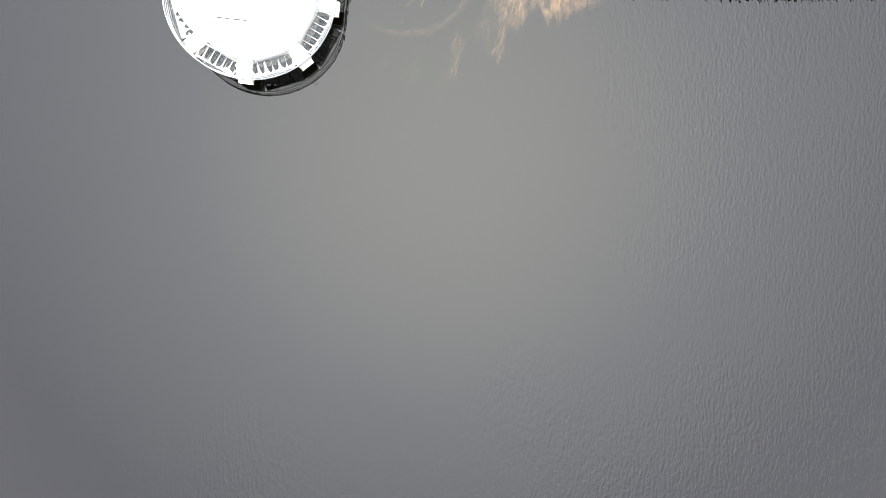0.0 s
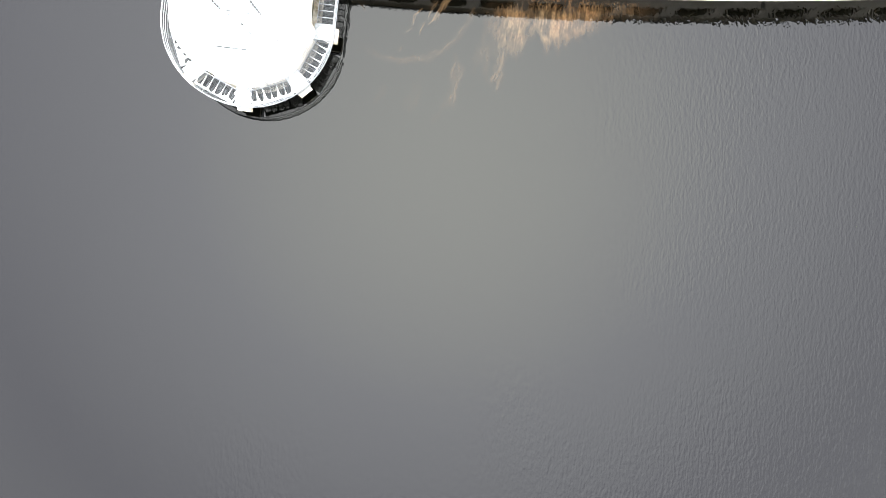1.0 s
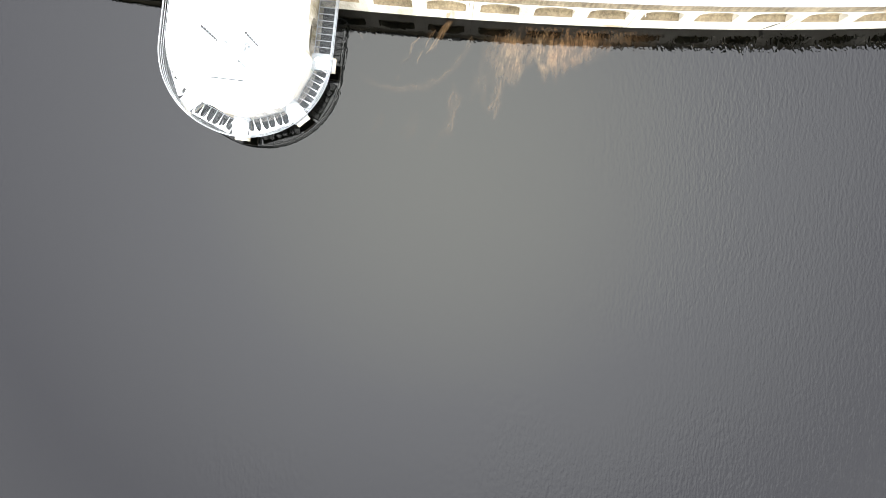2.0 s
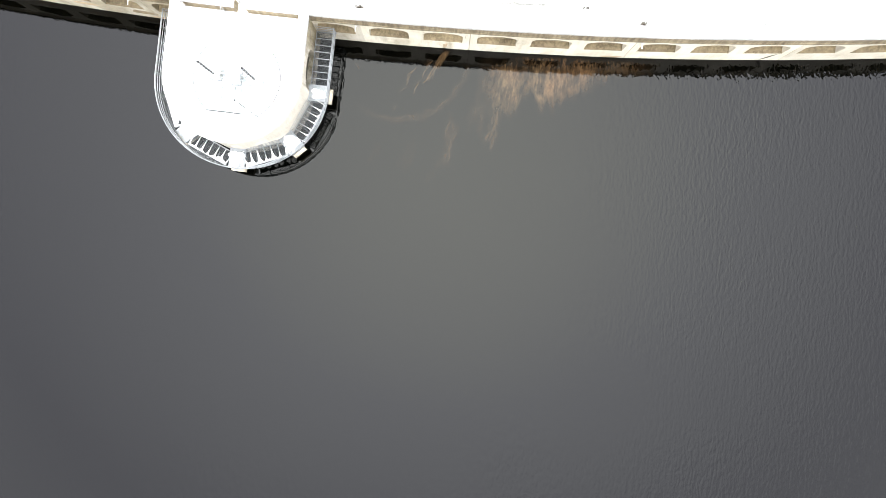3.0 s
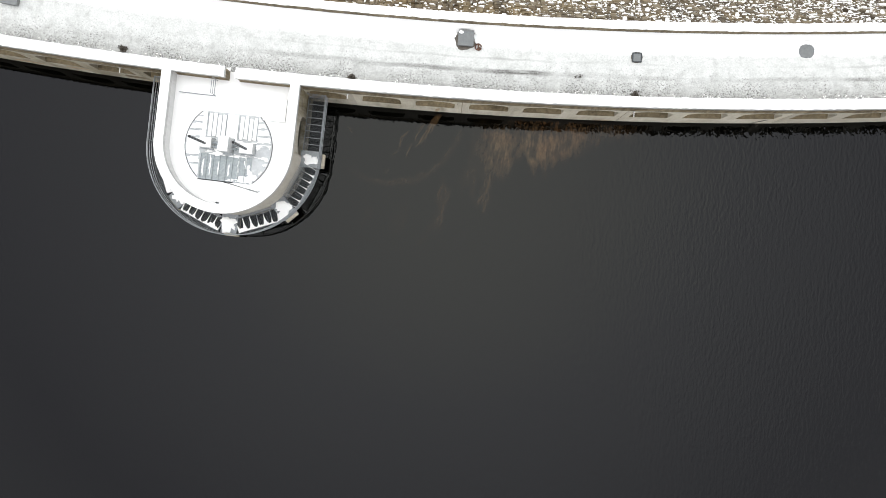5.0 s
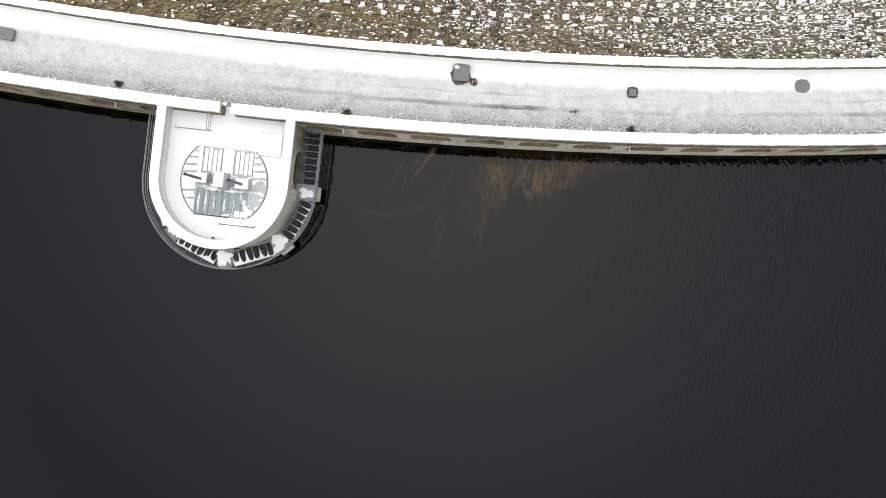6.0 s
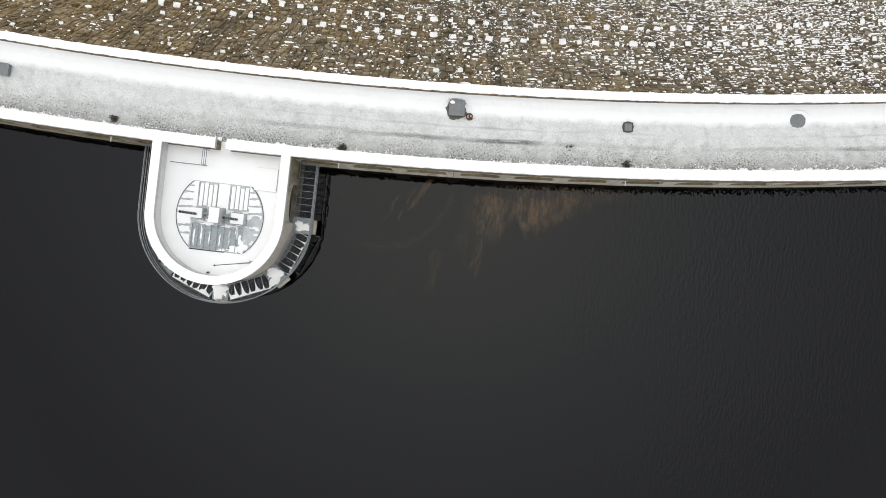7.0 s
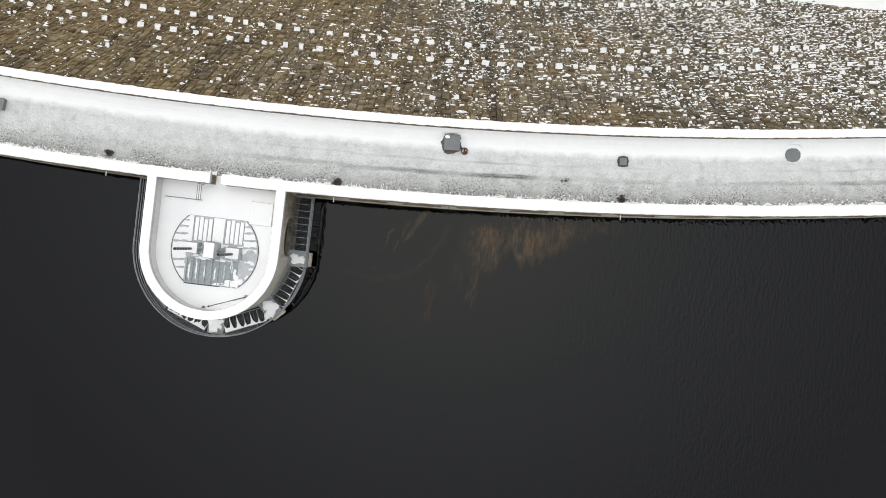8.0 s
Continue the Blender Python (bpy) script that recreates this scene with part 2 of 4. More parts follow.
WATER_Z = 0.75


def make_water():
    m, n, l, b = material("dark_water", 0.02)
    b.inputs["IOR"].default_value = 1.33
    v = world_co(n, l)
    l.new(ramp(n, l, noisy(n, l, v, 0.05, 3), [(0.35, (0.0003, 0.00034, 0.00024)), (0.65, (0.0006, 0.00068, 0.00042))]), b.inputs["Base Color"])
    bump(n, l, b, wave_height(n, l), WAVE, WAVE_M)
    return m


def make_silt():
    m, n, l, b = material("drifting_silt", 0.02)
    b.inputs["IOR"].default_value = 1.33
    v = world_co(n, l)
    long = world_co(n, l, (7.5, 1.3, 1.0))
    a = n.new("ShaderNodeAttribute")
    a.attribute_name = "silt_amount"
    hue = ramp(n, l, noisy(n, l, v, 0.6, 4), [(0.35, (0.165, 0.089, 0.038)), (0.65, (0.160, 0.104, 0.052))])
    wisps = ramp(n, l, noisy(n, l, long, 1.7, 6, 0.8, 0.5), [(0.36, grey(0.55)), (0.60, grey(1.0))])
    amount = calc(n, l, "MULTIPLY", a.outputs["Fac"], wisps)
    l.new(blend(n, l, calc(n, l, "MINIMUM", amount, 1.0), (0.0005, 0.00055, 0.0004), hue), b.inputs["Base Color"])
    bump(n, l, b, wave_height(n, l), WAVE, WAVE_M)
    return m


SILT = make_silt()
WATER = make_water()

# ---- mesh helpers ----
def mesh_ob(name, verts, faces, mat, parent=None, label="", uvs=None, smooth=False):
    me = bpy.data.meshes.new(name)
    me.from_pydata([tuple(v) for v in verts], [], faces)
    if uvs is not None:
        lay = me.uv_layers.new(name="UVMap")
        idx = np.zeros(len(me.loops), dtype=np.int32)
        me.loops.foreach_get("vertex_index", idx)
        lay.data.foreach_set("uv", np.asarray(uvs, dtype=np.float32)[idx].ravel())
    if smooth:
        me.polygons.foreach_set("use_smooth", [True] * len(me.polygons))
    me.materials.append(mat)
    me.update()
    ob = new(name, me)
    if parent is not None:
        ob.parent = parent
    if label:
        ob["label"] = label
    return ob


def part(name, bm, mat, parent, label="", smooth=False):
    bmesh.ops.recalc_face_normals(bm, faces=bm.faces)
    me = bpy.data.meshes.new(name)
    bm.to_mesh(me)
    bm.free()
    me.materials.append(mat)
    if smooth:
        me.polygons.foreach_set("use_smooth", [True] * len(me.polygons))
    ob = new(name, me)
    ob.parent = parent
    if label:
        ob["label"] = label
    return ob


def share(ob, parent, m):
    twin = new(ob.name.split(".")[0], ob.data)
    twin.parent = parent
    twin.matrix_basis = m
    return twin


def box(bm, x0, x1, y0, y1, z0, z1, bevel=0.0):
    r = bmesh.ops.create_cube(bm, size=1.0)
    bmesh.ops.transform(bm, verts=r["verts"], matrix=Matrix.Translation(((x0 + x1) / 2, (y0 + y1) / 2, (z0 + z1) / 2)) @ Matrix.Diagonal((x1 - x0, y1 - y0, z1 - z0, 1)))
    if bevel:
        edges = list({e for v in r["verts"] for e in v.link_edges})
        bmesh.ops.bevel(bm, geom=edges, offset=bevel, segments=2, affect="EDGES", profile=0.6)
    return r["verts"]


def rod(bm, a, b, r, seg=8):
    a, b = Vector(a), Vector(b)
    q = (b - a).to_track_quat("Z", "Y").to_matrix().to_4x4()
    res = bmesh.ops.create_cone(bm, cap_ends=True, segments=seg, radius1=r, radius2=r, depth=(b - a).length)
    bmesh.ops.transform(bm, verts=res["verts"], matrix=Matrix.Translation((a + b) / 2) @ q)


def tube(bm, pts, r, seg=8):
    rings = []
    for i, p in enumerate(pts):
        p = Vector(p)
        t = (Vector(pts[min(i + 1, len(pts) - 1)]) - Vector(pts[max(i - 1, 0)])).normalized()
        side = t.cross(Vector((0, 0, 1)))
        side = side.normalized() if side.length > 1e-4 else Vector((1, 0, 0))
        up = side.cross(t)
        rings.append([bm.verts.new(p + side * r * math.cos(k * math.tau / seg) + up * r * math.sin(k * math.tau / seg)) for k in range(seg)])
    for a, b in zip(rings, rings[1:]):
        for k in range(seg):
            bm.faces.new((a[k], a[(k + 1) % seg], b[(k + 1) % seg], b[k]))
    bm.faces.new(rings[0])
    bm.faces.new(rings[-1][::-1])


def sweep(name, profile, s0, s1, mat, parent=None, step=2.0, uv=False, wob=None, label=""):
    """A closed profile of (d, z), counter-clockwise as seen along the crest, carried along the arc from s0 to s1."""
    count = max(2, int(math.ceil((s1 - s0) / step)) + 1)
    k = len(profile)
    verts, uvs = [], []
    for i in range(count):
        s = s0 + (s1 - s0) * i / (count - 1)
        for j, (d, z) in enumerate(profile):
            dd, zz = wob(s, j, d, z) if wob else (d, z)
            verts.append(spot(s, dd, zz))
            uvs.append((s, dd))
    faces = [(i * k + j, i * k + (j + 1) % k, (i + 1) * k + (j + 1) % k, (i + 1) * k + j) for i in range(count - 1) for j in range(k)]
    faces += [tuple(range(k))[::-1], tuple((count - 1) * k + j for j in range(k))]
    ob = mesh_ob(name, verts, faces, mat, parent, label, uvs if uv else None)
    bm = bmesh.new()
    bm.from_mesh(ob.data)
    bmesh.ops.recalc_face_normals(bm, faces=bm.faces)
    bm.to_mesh(ob.data)
    bm.free()
    return ob


def fuzz(s, salt, size=0.04, scale=1.6):
    return size * (noise.noise(Vector((s * scale, salt * 7.3, 1.7))) + 0.6 * noise.noise(Vector((s * scale * 4.1, salt * 3.1, 9.2))))


# ---- ground, water ----
def land_height(x, y):
    right = -29.3 + 0.58 * (x - 43.6)
    left = -31.4 - 0.58 * (x + 92)
    z = max(-44.0, right, left)
    z = min(z, 70 + 0.05 * abs(x))
    return z + 0.5 * noise.noise(Vector((x * 0.03, y * 0.03, 4.0))) * min(1, max(0, (z + 44) / 20))


def build_land():
    xs = np.concatenate([np.linspace(-2400, -220, 14), np.linspace(-200, 200, 81), np.linspace(220, 2400, 14)])
    ys = np.concatenate([np.linspace(-2400, -160, 14), np.linspace(-140, 140, 57), np.linspace(160, 2400, 14)])
    verts = [(x, y, land_height(x, y)) for y in ys for x in xs]
    w = len(xs)
    faces = [(j * w + i, j * w + i + 1, (j + 1) * w + i + 1, (j + 1) * w + i) for j in range(len(ys) - 1) for i in range(w - 1)]
    return tagged(mesh_ob("ground", verts, faces, SNOW, smooth=True), "snow-covered valley sides below the dam", "ground", kind="structure")


build_land()


def lake_sheet(name, z, mat):
    n = 60
    verts, faces = [], []
    for i in range(n + 1):
        s = S0 + (S1 - S0) * i / n
        verts += [spot(s, 0.3, z), spot(s, -60, z), (spot(s, -60, 0).x * 6, -2300, z)]
    for i in range(n):
        a = 3 * i
        faces += [(a + 1, a + 4, a + 3, a), (a + 2, a + 5, a + 4, a + 1)]
    return mesh_ob(name, verts, faces, mat)


tagged(lake_sheet("water", WATER_Z, WATER), "dark rippled reservoir water against the dam", "water", kind="structure")

# ---- dam body, road, parapets ----
SLOPE = 1.31
KNEE_D, KNEE_Z = 5.70, -1.3
FOOT_Z = -46.0
dam = new("dam")
tagged(dam, "curved masonry and concrete dam with snowy crest", "dam", kind="structure")
foot_d = KNEE_D + (KNEE_Z - FOOT_Z) / SLOPE
sweep("dam_core", [(0.75, FOOT_Z), (foot_d, FOOT_Z), (KNEE_D, KNEE_Z), (KNEE_D, 4.2), (0.75, 4.2)], S0, S1, STONE, dam)
sweep("road_slab", [(0.62, 4.204), (5.28, 4.204), (5.28, ROAD), (3.0, ROAD + 0.03), (0.62, ROAD)], S0, S1, ROADM, dam, uv=True)

GATE_S, GATE_W = -37.95, 0.72
parapet_up = tagged(new("parapet_north"), "snow-capped concrete parapet on the water side", "parapet", kind="structure")
parapet_dn = tagged(new("parapet_south"), "snow-capped concrete parapet above the masonry face", "parapet", kind="structure")


def stretches(gap):
    return [(S0, GATE_S - GATE_W / 2), (GATE_S + GATE_W / 2, S1)] if gap else [(S0, S1)]


def coping_line(d0, d1, parent, pitch, gap, start, top, mat):
    for a, b in stretches(gap):
        cuts = [a] + [start + pitch * k for k in range(-60, 60) if a + 0.4 < start + pitch * k < b - 0.4] + [b]
        for c0, c1 in zip(cuts, cuts[1:]):
            sweep("coping_stone", [(d0, top - 0.28), (d1, top - 0.28), (d1, top - 0.04), (d1 - 0.04, top), (d0 + 0.04, top), (d0, top - 0.04)], c0 + 0.008, c1 - 0.008, mat, parent)
        sweep("snow_cap", [(d0 + 0.01, top + 0.003), (d1 - 0.01, top + 0.003), (d1 - 0.03, top + 0.05), ((d0 + d1) / 2, top + 0.08), (d0 + 0.03, top + 0.05)],
              a + 0.02, b - 0.02, SNOW, parent, step=0.22,
              wob=lambda s, j, d, z: (d + (fuzz(s, j % 2, 0.045, 2.4) if j != 3 else 0), z + (fuzz(s, 5, 0.015) if j > 1 else 0)), label="white snow lying on the coping")


for a, b in stretches(True):
    sweep("parapet_wall", [(0.06, 4.255), (0.615, 4.255), (0.615, 5.22), (0.06, 5.22)], a, b, DIRTY, parapet_up)
    sweep("string_course", [(0.0, 4.255), (0.055, 4.255), (0.055, 4.46), (0.0, 4.42)], a, b, DIRTY, parapet_up)
sweep("parapet_wall", [(5.285, 4.204), (5.78, 4.204), (5.78, LOW_TOP - 0.28), (5.285, LOW_TOP - 0.28)], S0, S1, DIRTY, parapet_dn)


def drift(s, j, d, z):
    """The bank's ragged front, drawn back round the two covers that stand in it."""
    if j in (0, 4):
        d += fuzz(s, 8, 0.15, 0.35) + fuzz(s, 9, 0.07, 2.6)
        for at, reach in ((-22.3, 1.1), (1.46, 1.1)):
            if abs(s - at) < reach:
                d = max(d, 4.95 - 0.6 * (abs(s - at) / reach) ** 2)
    return d, z + (fuzz(s, 3, 0.05, 0.8) if j in (2, 3) else 0)


sweep("snow_drift", [(4.4, ROAD + 0.004), (5.277, ROAD + 0.004), (5.277, ROAD + 0.40), (5.0, ROAD + 0.23), (4.65, ROAD + 0.06)], S0, S1, SNOW, parapet_dn, step=0.2, wob=drift, label="bank of drifted snow against the parapet")
coping_line(-0.02, 0.72, parapet_up, 3.84, True, -22.2, TOP, GREYCRETE)
coping_line(5.27, 5.86, parapet_dn, 4.35, False, -22.8, LOW_TOP, DIRTY)

sweep("gate_sill", [(-0.05, 4.1), (0.618, 4.1), (0.618, ROAD + 0.02), (-0.05, ROAD + 0.02)], GATE_S - GATE_W / 2 + 0.003, GATE_S + GATE_W / 2 - 0.003, SNOW, parapet_up, step=0.4, label="trodden snow in the gateway")

for a, b in stretches(True):
    sweep("snow_fringe", [(0.63, ROAD + 0.003), (0.84, ROAD + 0.004), (0.78, ROAD + 0.05), (0.63, ROAD + 0.10)], a, b, SNOW, parapet_up, step=0.07,
          wob=lambda s, j, d, z: (d + (fuzz(s, 4, 0.14, 1.1) + fuzz(s, 6, 0.10, 4.5) + fuzz(s, 7, 0.12, 9.0) if j in (1, 2) else 0), z), label="ragged snow along the foot of the parapet")


def snow_flecks():
    """Slivers of crusted snow strewn on the slush in front of the fringe."""
    r = random.Random(77)
    verts, faces = [], []
    for a, b in stretches(True):
        for k in range(int((b - a) * 9)):
            s = r.uniform(a, b)
            if r.random() > 0.35 + 1.1 * abs(noise.noise(Vector((s * 0.5, 3.0, 8.0)))) * 1.6:
                continue
            d, turn = 0.84 + abs(r.gauss(0, 0.16)), r.uniform(0, math.tau)
            ln, w = r.uniform(0.05, 0.15), r.uniform(0.02, 0.045)
            ca, sa = math.cos(turn), math.sin(turn)
            base = len(verts)
            for u, v in ((-ln, 0.0), (0.2 * ln, w), (ln, 0.3 * w), (0.1 * ln, -w)):
                verts.append(spot(s + u * ca - v * sa, d + u * sa + v * ca, ROAD + 0.004))
            verts.append(spot(s, d, ROAD + 0.035))
            faces += [(base, base + 3, base + 4), (base + 3, base + 2, base + 4), (base + 2, base + 1, base + 4), (base + 1, base, base + 4)]
    mesh_ob("snow_crust", verts, faces, SNOW, parapet_up, "crusted slivers of snow at the foot of the parapet")


snow_flecks()

# ---- arched bays of the water face ----
BAY = 3.84
BAY_S = -27.98


def bay_panel():
    """One bay: a wall panel with an arched recess, x along the wall, y into it."""
    w, sill, spring, crown, deep = 1.40, 2.30, 3.42, 4.02, 0.46
    n = 15
    outline = [(-w, sill)] + [(-w * math.cos(math.pi * k / n), spring + (crown - spring) * math.sin(math.pi * k / n)) for k in range(n + 1)] + [(w, sill)]
    hw = BAY / 2 - 0.001
    z0, z1 = -3.0, 4.25
    outer = [(-hw, sill)]
    for k in range(n + 1):
        if k <= 3:
            outer.append((-hw, sill + (z1 - sill) * max(k, 0.3) / 3))
        elif k >= 12:
            outer.append((hw, sill + (z1 - sill) * max(15 - k, 0.3) / 3))
        else:
            outer.append((-hw + 2 * hw * (k - 3) / 9, z1))
    outer.append((hw, sill))
    bm = bmesh.new()
    fr = [bm.verts.new((x, 0, z)) for x, z in outline]
    ou = [bm.verts.new((x, 0, z)) for x, z in outer]
    bk = [bm.verts.new((x, deep, z)) for x, z in outline]
    for i in range(len(outline) - 1):
        bm.faces.new((ou[i], ou[i + 1], fr[i + 1], fr[i]))
        bm.faces.new((fr[i], fr[i + 1], bk[i + 1], bk[i]))
    low = [bm.verts.new((-hw, 0, z0)), bm.verts.new((hw, 0, z0))]
    bm.faces.new((low[0], low[1], ou[-1], fr[-1], fr[0], ou[0]))
    # returns into the joints
    for x, o in ((-hw, low[0]), (hw, low[1])):
        bm.faces.new([bm.verts.new(p) for p in ((x, 0, z0), (x, 0.3, z0), (x, 0.3, z1), (x, 0, z1))])
    bmesh.ops.remove_doubles(bm, verts=bm.verts, dist=1e-4)
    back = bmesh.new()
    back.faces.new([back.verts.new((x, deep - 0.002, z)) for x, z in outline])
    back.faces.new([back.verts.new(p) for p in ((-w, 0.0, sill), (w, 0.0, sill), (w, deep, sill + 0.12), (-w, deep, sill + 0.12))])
    return bm, back


panel_bm, back_bm = bay_panel()
water_face = tagged(new("wall_north"), "pale weathered concrete wall with shallow arched recesses", "wall", kind="structure")
k0 = int((S0 - BAY_S) / BAY) + 1
k1 = int((S1 - BAY_S) / BAY) - 1
first_panel = part("wall_panel", panel_bm, CONCRETE, water_face)
# the back's dark colour carries both its staining and the niche's shade
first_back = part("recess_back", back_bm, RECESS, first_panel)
first_panel.matrix_basis = place(BAY_S + BAY * k0, 0.02, 0)
for k in range(k0 + 1, k1 + 1):
    p = share(first_panel, water_face, place(BAY_S + BAY * k, 0.02, 0))
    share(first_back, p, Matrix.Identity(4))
for k in range(k0, k1 + 1):
    if k % 3 == 2:
        s = BAY_S + BAY * (k - 0.5)
        sweep("joint", [(0.014, -3.0), (0.3, -3.0), (0.3, 4.25), (0.014, 4.25)], s - 0.02, s + 0.02, DIRTY, water_face, step=0.04)
sweep("panel_backing", [(0.56, -3.0), (0.60, -3.0), (0.60, 4.2), (0.56, 4.2)], S0, S1, DIRTY, water_face)

# ---- valve tower ----
TOWER_S, TOWER_D = -37.85, -4.5
TM = place(TOWER_S, TOWER_D, 0)
TR, TI = 4.67, 4.02
REACH = 4.62
tower = tagged(new("valve_tower"), "round-fronted concrete valve tower with snow-covered deck", "tower")
tower.matrix_world = TM


def u_line(r, reach=REACH, n=40):
    pts = [(-r, reach), (-r, reach * 0.5)]
    pts += [(-r * math.cos(math.pi * k / n), -r * math.sin(math.pi * k / n)) for k in range(n + 1)]
    return pts + [(r, reach * 0.5), (r, reach)]


def u_band(bm, r_in, r_out, z0, z1, reach=REACH, fz=0.0, n=40):
    a, b = u_line(r_in, reach, n), u_line(r_out, reach, n)
    rows = []
    for i, (p, q) in enumerate(zip(a, b)):
        e, f = fuzz(i * 0.7, 2, fz), fuzz(i * 0.7, 3, fz)
        dx, dy = q[0] - p[0], q[1] - p[1]
        ln = math.hypot(dx, dy)
        p = (p[0] + dx / ln * e, p[1] + dy / ln * e)
        q = (q[0] + dx / ln * f, q[1] + dy / ln * f)
        rows.append([bm.verts.new((*p, z0)), bm.verts.new((*q, z0)), bm.verts.new((*q, z1)), bm.verts.new((*p, z1))])
    for s, t in zip(rows, rows[1:]):
        for k in range(4):
            bm.faces.new((s[k], s[(k + 1) % 4], t[(k + 1) % 4], t[k]))
    bm.faces.new(rows[0])
    bm.faces.new(rows[-1][::-1])


def disc_fill(bm, r, z, reach=REACH, n=40):
    bm.faces.new([bm.verts.new((*p, z)) for p in u_line(r, reach, n)])


def tower_wall():
    """The round wall from the water up, with an arched recess in each straight side."""
    bm, backs = bmesh.new(), []
    ro = TR - 0.09
    n = 40
    arc_o = [(-ro * math.cos(math.pi * k / n), -ro * math.sin(math.pi * k / n)) for k in range(n + 1)]
    u_lo = [(*p, -3.0) for p in arc_o]
    low, high = [bm.verts.new(p) for p in u_lo], [bm.verts.new((x, y, 5.22)) for x, y, z in u_lo]
    for k in range(n):
        bm.faces.new((low[k], low[k + 1], high[k + 1], high[k]))
    for sx in (-1, 1):
        x, deep = sx * ro, 0.6
        y0, y1, sill, spring, crown = 0.12, 2.85, 1.2, 3.0, 4.1
        m = 15
        line = [(y0, sill)] + [((y0 + y1) / 2 - (y1 - y0) / 2 * math.cos(math.pi * k / m), spring + (crown - spring) * math.sin(math.pi * k / m) ** 0.8) for k in range(m + 1)] + [(y1, sill)]
        edge = [(0.0, sill)]
        for k in range(m + 1):
            rise = sill + (5.22 - sill) * max(min(k, 15 - k), 0.3) / 3
            edge.append((0.0, rise) if k <= 3 else ((REACH, rise) if k >= 12 else (REACH * (k - 3) / 9, 5.22)))
        edge.append((REACH, sill))
        f = [bm.verts.new((x, y, z)) for y, z in line]
        e = [bm.verts.new((x, y, z)) for y, z in edge]
        b = [bm.verts.new((x - sx * deep, y, z)) for y, z in line]
        for k in range(len(line) - 1):
            bm.faces.new((e[k], e[k + 1], f[k + 1], f[k]))
            bm.faces.new((f[k], f[k + 1], b[k + 1], b[k]))
        back = bmesh.new()
        back.faces.new([back.verts.new((x - sx * (deep - 0.004), y, z)) for y, z in line])
        backs.append(back)
        bm.faces.new((f[0], b[0], b[-1], f[-1]))
        c = [bm.verts.new((x, 0.0, -3.0)), bm.verts.new((x, REACH, -3.0))]
        bm.faces.new((c[0], c[1], e[-1], f[-1], f[0], e[0]))
    bmesh.ops.remove_doubles(bm, verts=bm.verts, dist=1e-4)
    return bm, backs


wall_bm, niche_bms = tower_wall()
tower_side = part("wall", wall_bm, PALE, tower)
for bm in niche_bms:
    # shade of a deeper niche is put into this dark mossy colour
    part("recess_back", bm, ALGAE_SHADE, tower_side, "mossy recess in the wall, with shade in its colour")
bm = bmesh.new(); u_band(bm, TI + 0.06, TI + 0.16, 4.2, 5.22); part("parapet_lining", bm, LINING, tower)
bm = bmesh.new(); u_band(bm, TI, TR, 5.22, TOP); part("coping", bm, GREYCRETE, tower)
bm = bmesh.new(); u_band(bm, TI + 0.02, TR - 0.02, TOP + 0.003, TOP + 0.06, REACH - 0.05, 0.02, 120); part("snow_cap", bm, SNOW, tower, "white snow lying on the coping")
bm = bmesh.new(); disc_fill(bm, TI + 0.07, 4.2); disc_fill(bm, TI + 0.07, ROAD - 0.05); part("deck", bm, GREYCRETE, tower)
bm = bmesh.new(); disc_fill(bm, TI + 0.058, ROAD); part("deck_snow", bm, SNOW, tower, "smooth white snow on the deck")

# ---- walkway round the tower: five landings on cantilever slabs, grating spans between them ----
FLOOR = 2.48
WI, WO = TR - 0.02, 5.95
RAIL_R = 6.05
walkway = tagged(new("walkway"), "steel grating walkway with patchy snow and tube handrails round the tower", "walkway")
walkway.matrix_world = TM


def at_angle(deg, r, z):
    return (r * math.cos(radians(deg)), r * math.sin(radians(deg)), z)


def turned_box(bm, deg, r0, r1, w, z0, z1, bevel=0.0):
    vs = box(bm, r0, r1, -w / 2, w / 2, z0, z1, 0)
    bmesh.ops.transform(bm, verts=vs, matrix=Matrix.Rotation(radians(deg), 4, "Z"))


def blob(bm, cx, cy, rx, ry, z, h, turn=0.0, n=16, salt=0.0, rough=0.25):
    """A low irregular patch with a rounded rim."""
    rows = []
    for k, (sc, zz) in enumerate(((1.0, z), (0.9, z + h * 0.8), (0.55, z + h))):
        row = []
        for i in range(n):
            a = math.tau * i / n
            w = sc * (1 + rough * noise.noise(Vector((math.cos(a) * 1.4, math.sin(a) * 1.4, salt * 3.7))) + 0.5 * rough * noise.noise(Vector((math.cos(a) * 4, math.sin(a) * 4, salt))))
            x, y = rx * w * math.cos(a), ry * w * math.sin(a)
            row.append(bm.verts.new((cx + x * math.cos(turn) - y * math.sin(turn), cy + x * math.sin(turn) + y * math.cos(turn), zz)))
        rows.append(row)
    for a, b in zip(rows, rows[1:]):
        for i in range(n):
            bm.faces.new((a[i], a[(i + 1) % n], b[(i + 1) % n], b[i]))
    bm.faces.new(rows[-1])


LANDINGS = (0, -45, -90, -135, -180)
for deg in LANDINGS:
    bm = bmesh.new(); turned_box(bm, deg, TR - 0.2, 6.13, 1.02, FLOOR - 0.92, FLOOR - 0.55); part("cantilever", bm, CONCRETE, walkway, "pale concrete cantilever slab")
    bm = bmesh.new(); turned_box(bm, deg, TR - 0.15, WO, 1.15, FLOOR - 0.55, FLOOR); part("landing", bm, GALV, walkway)
    bm = bmesh.new()
    r = 5.30
    full = deg != 0
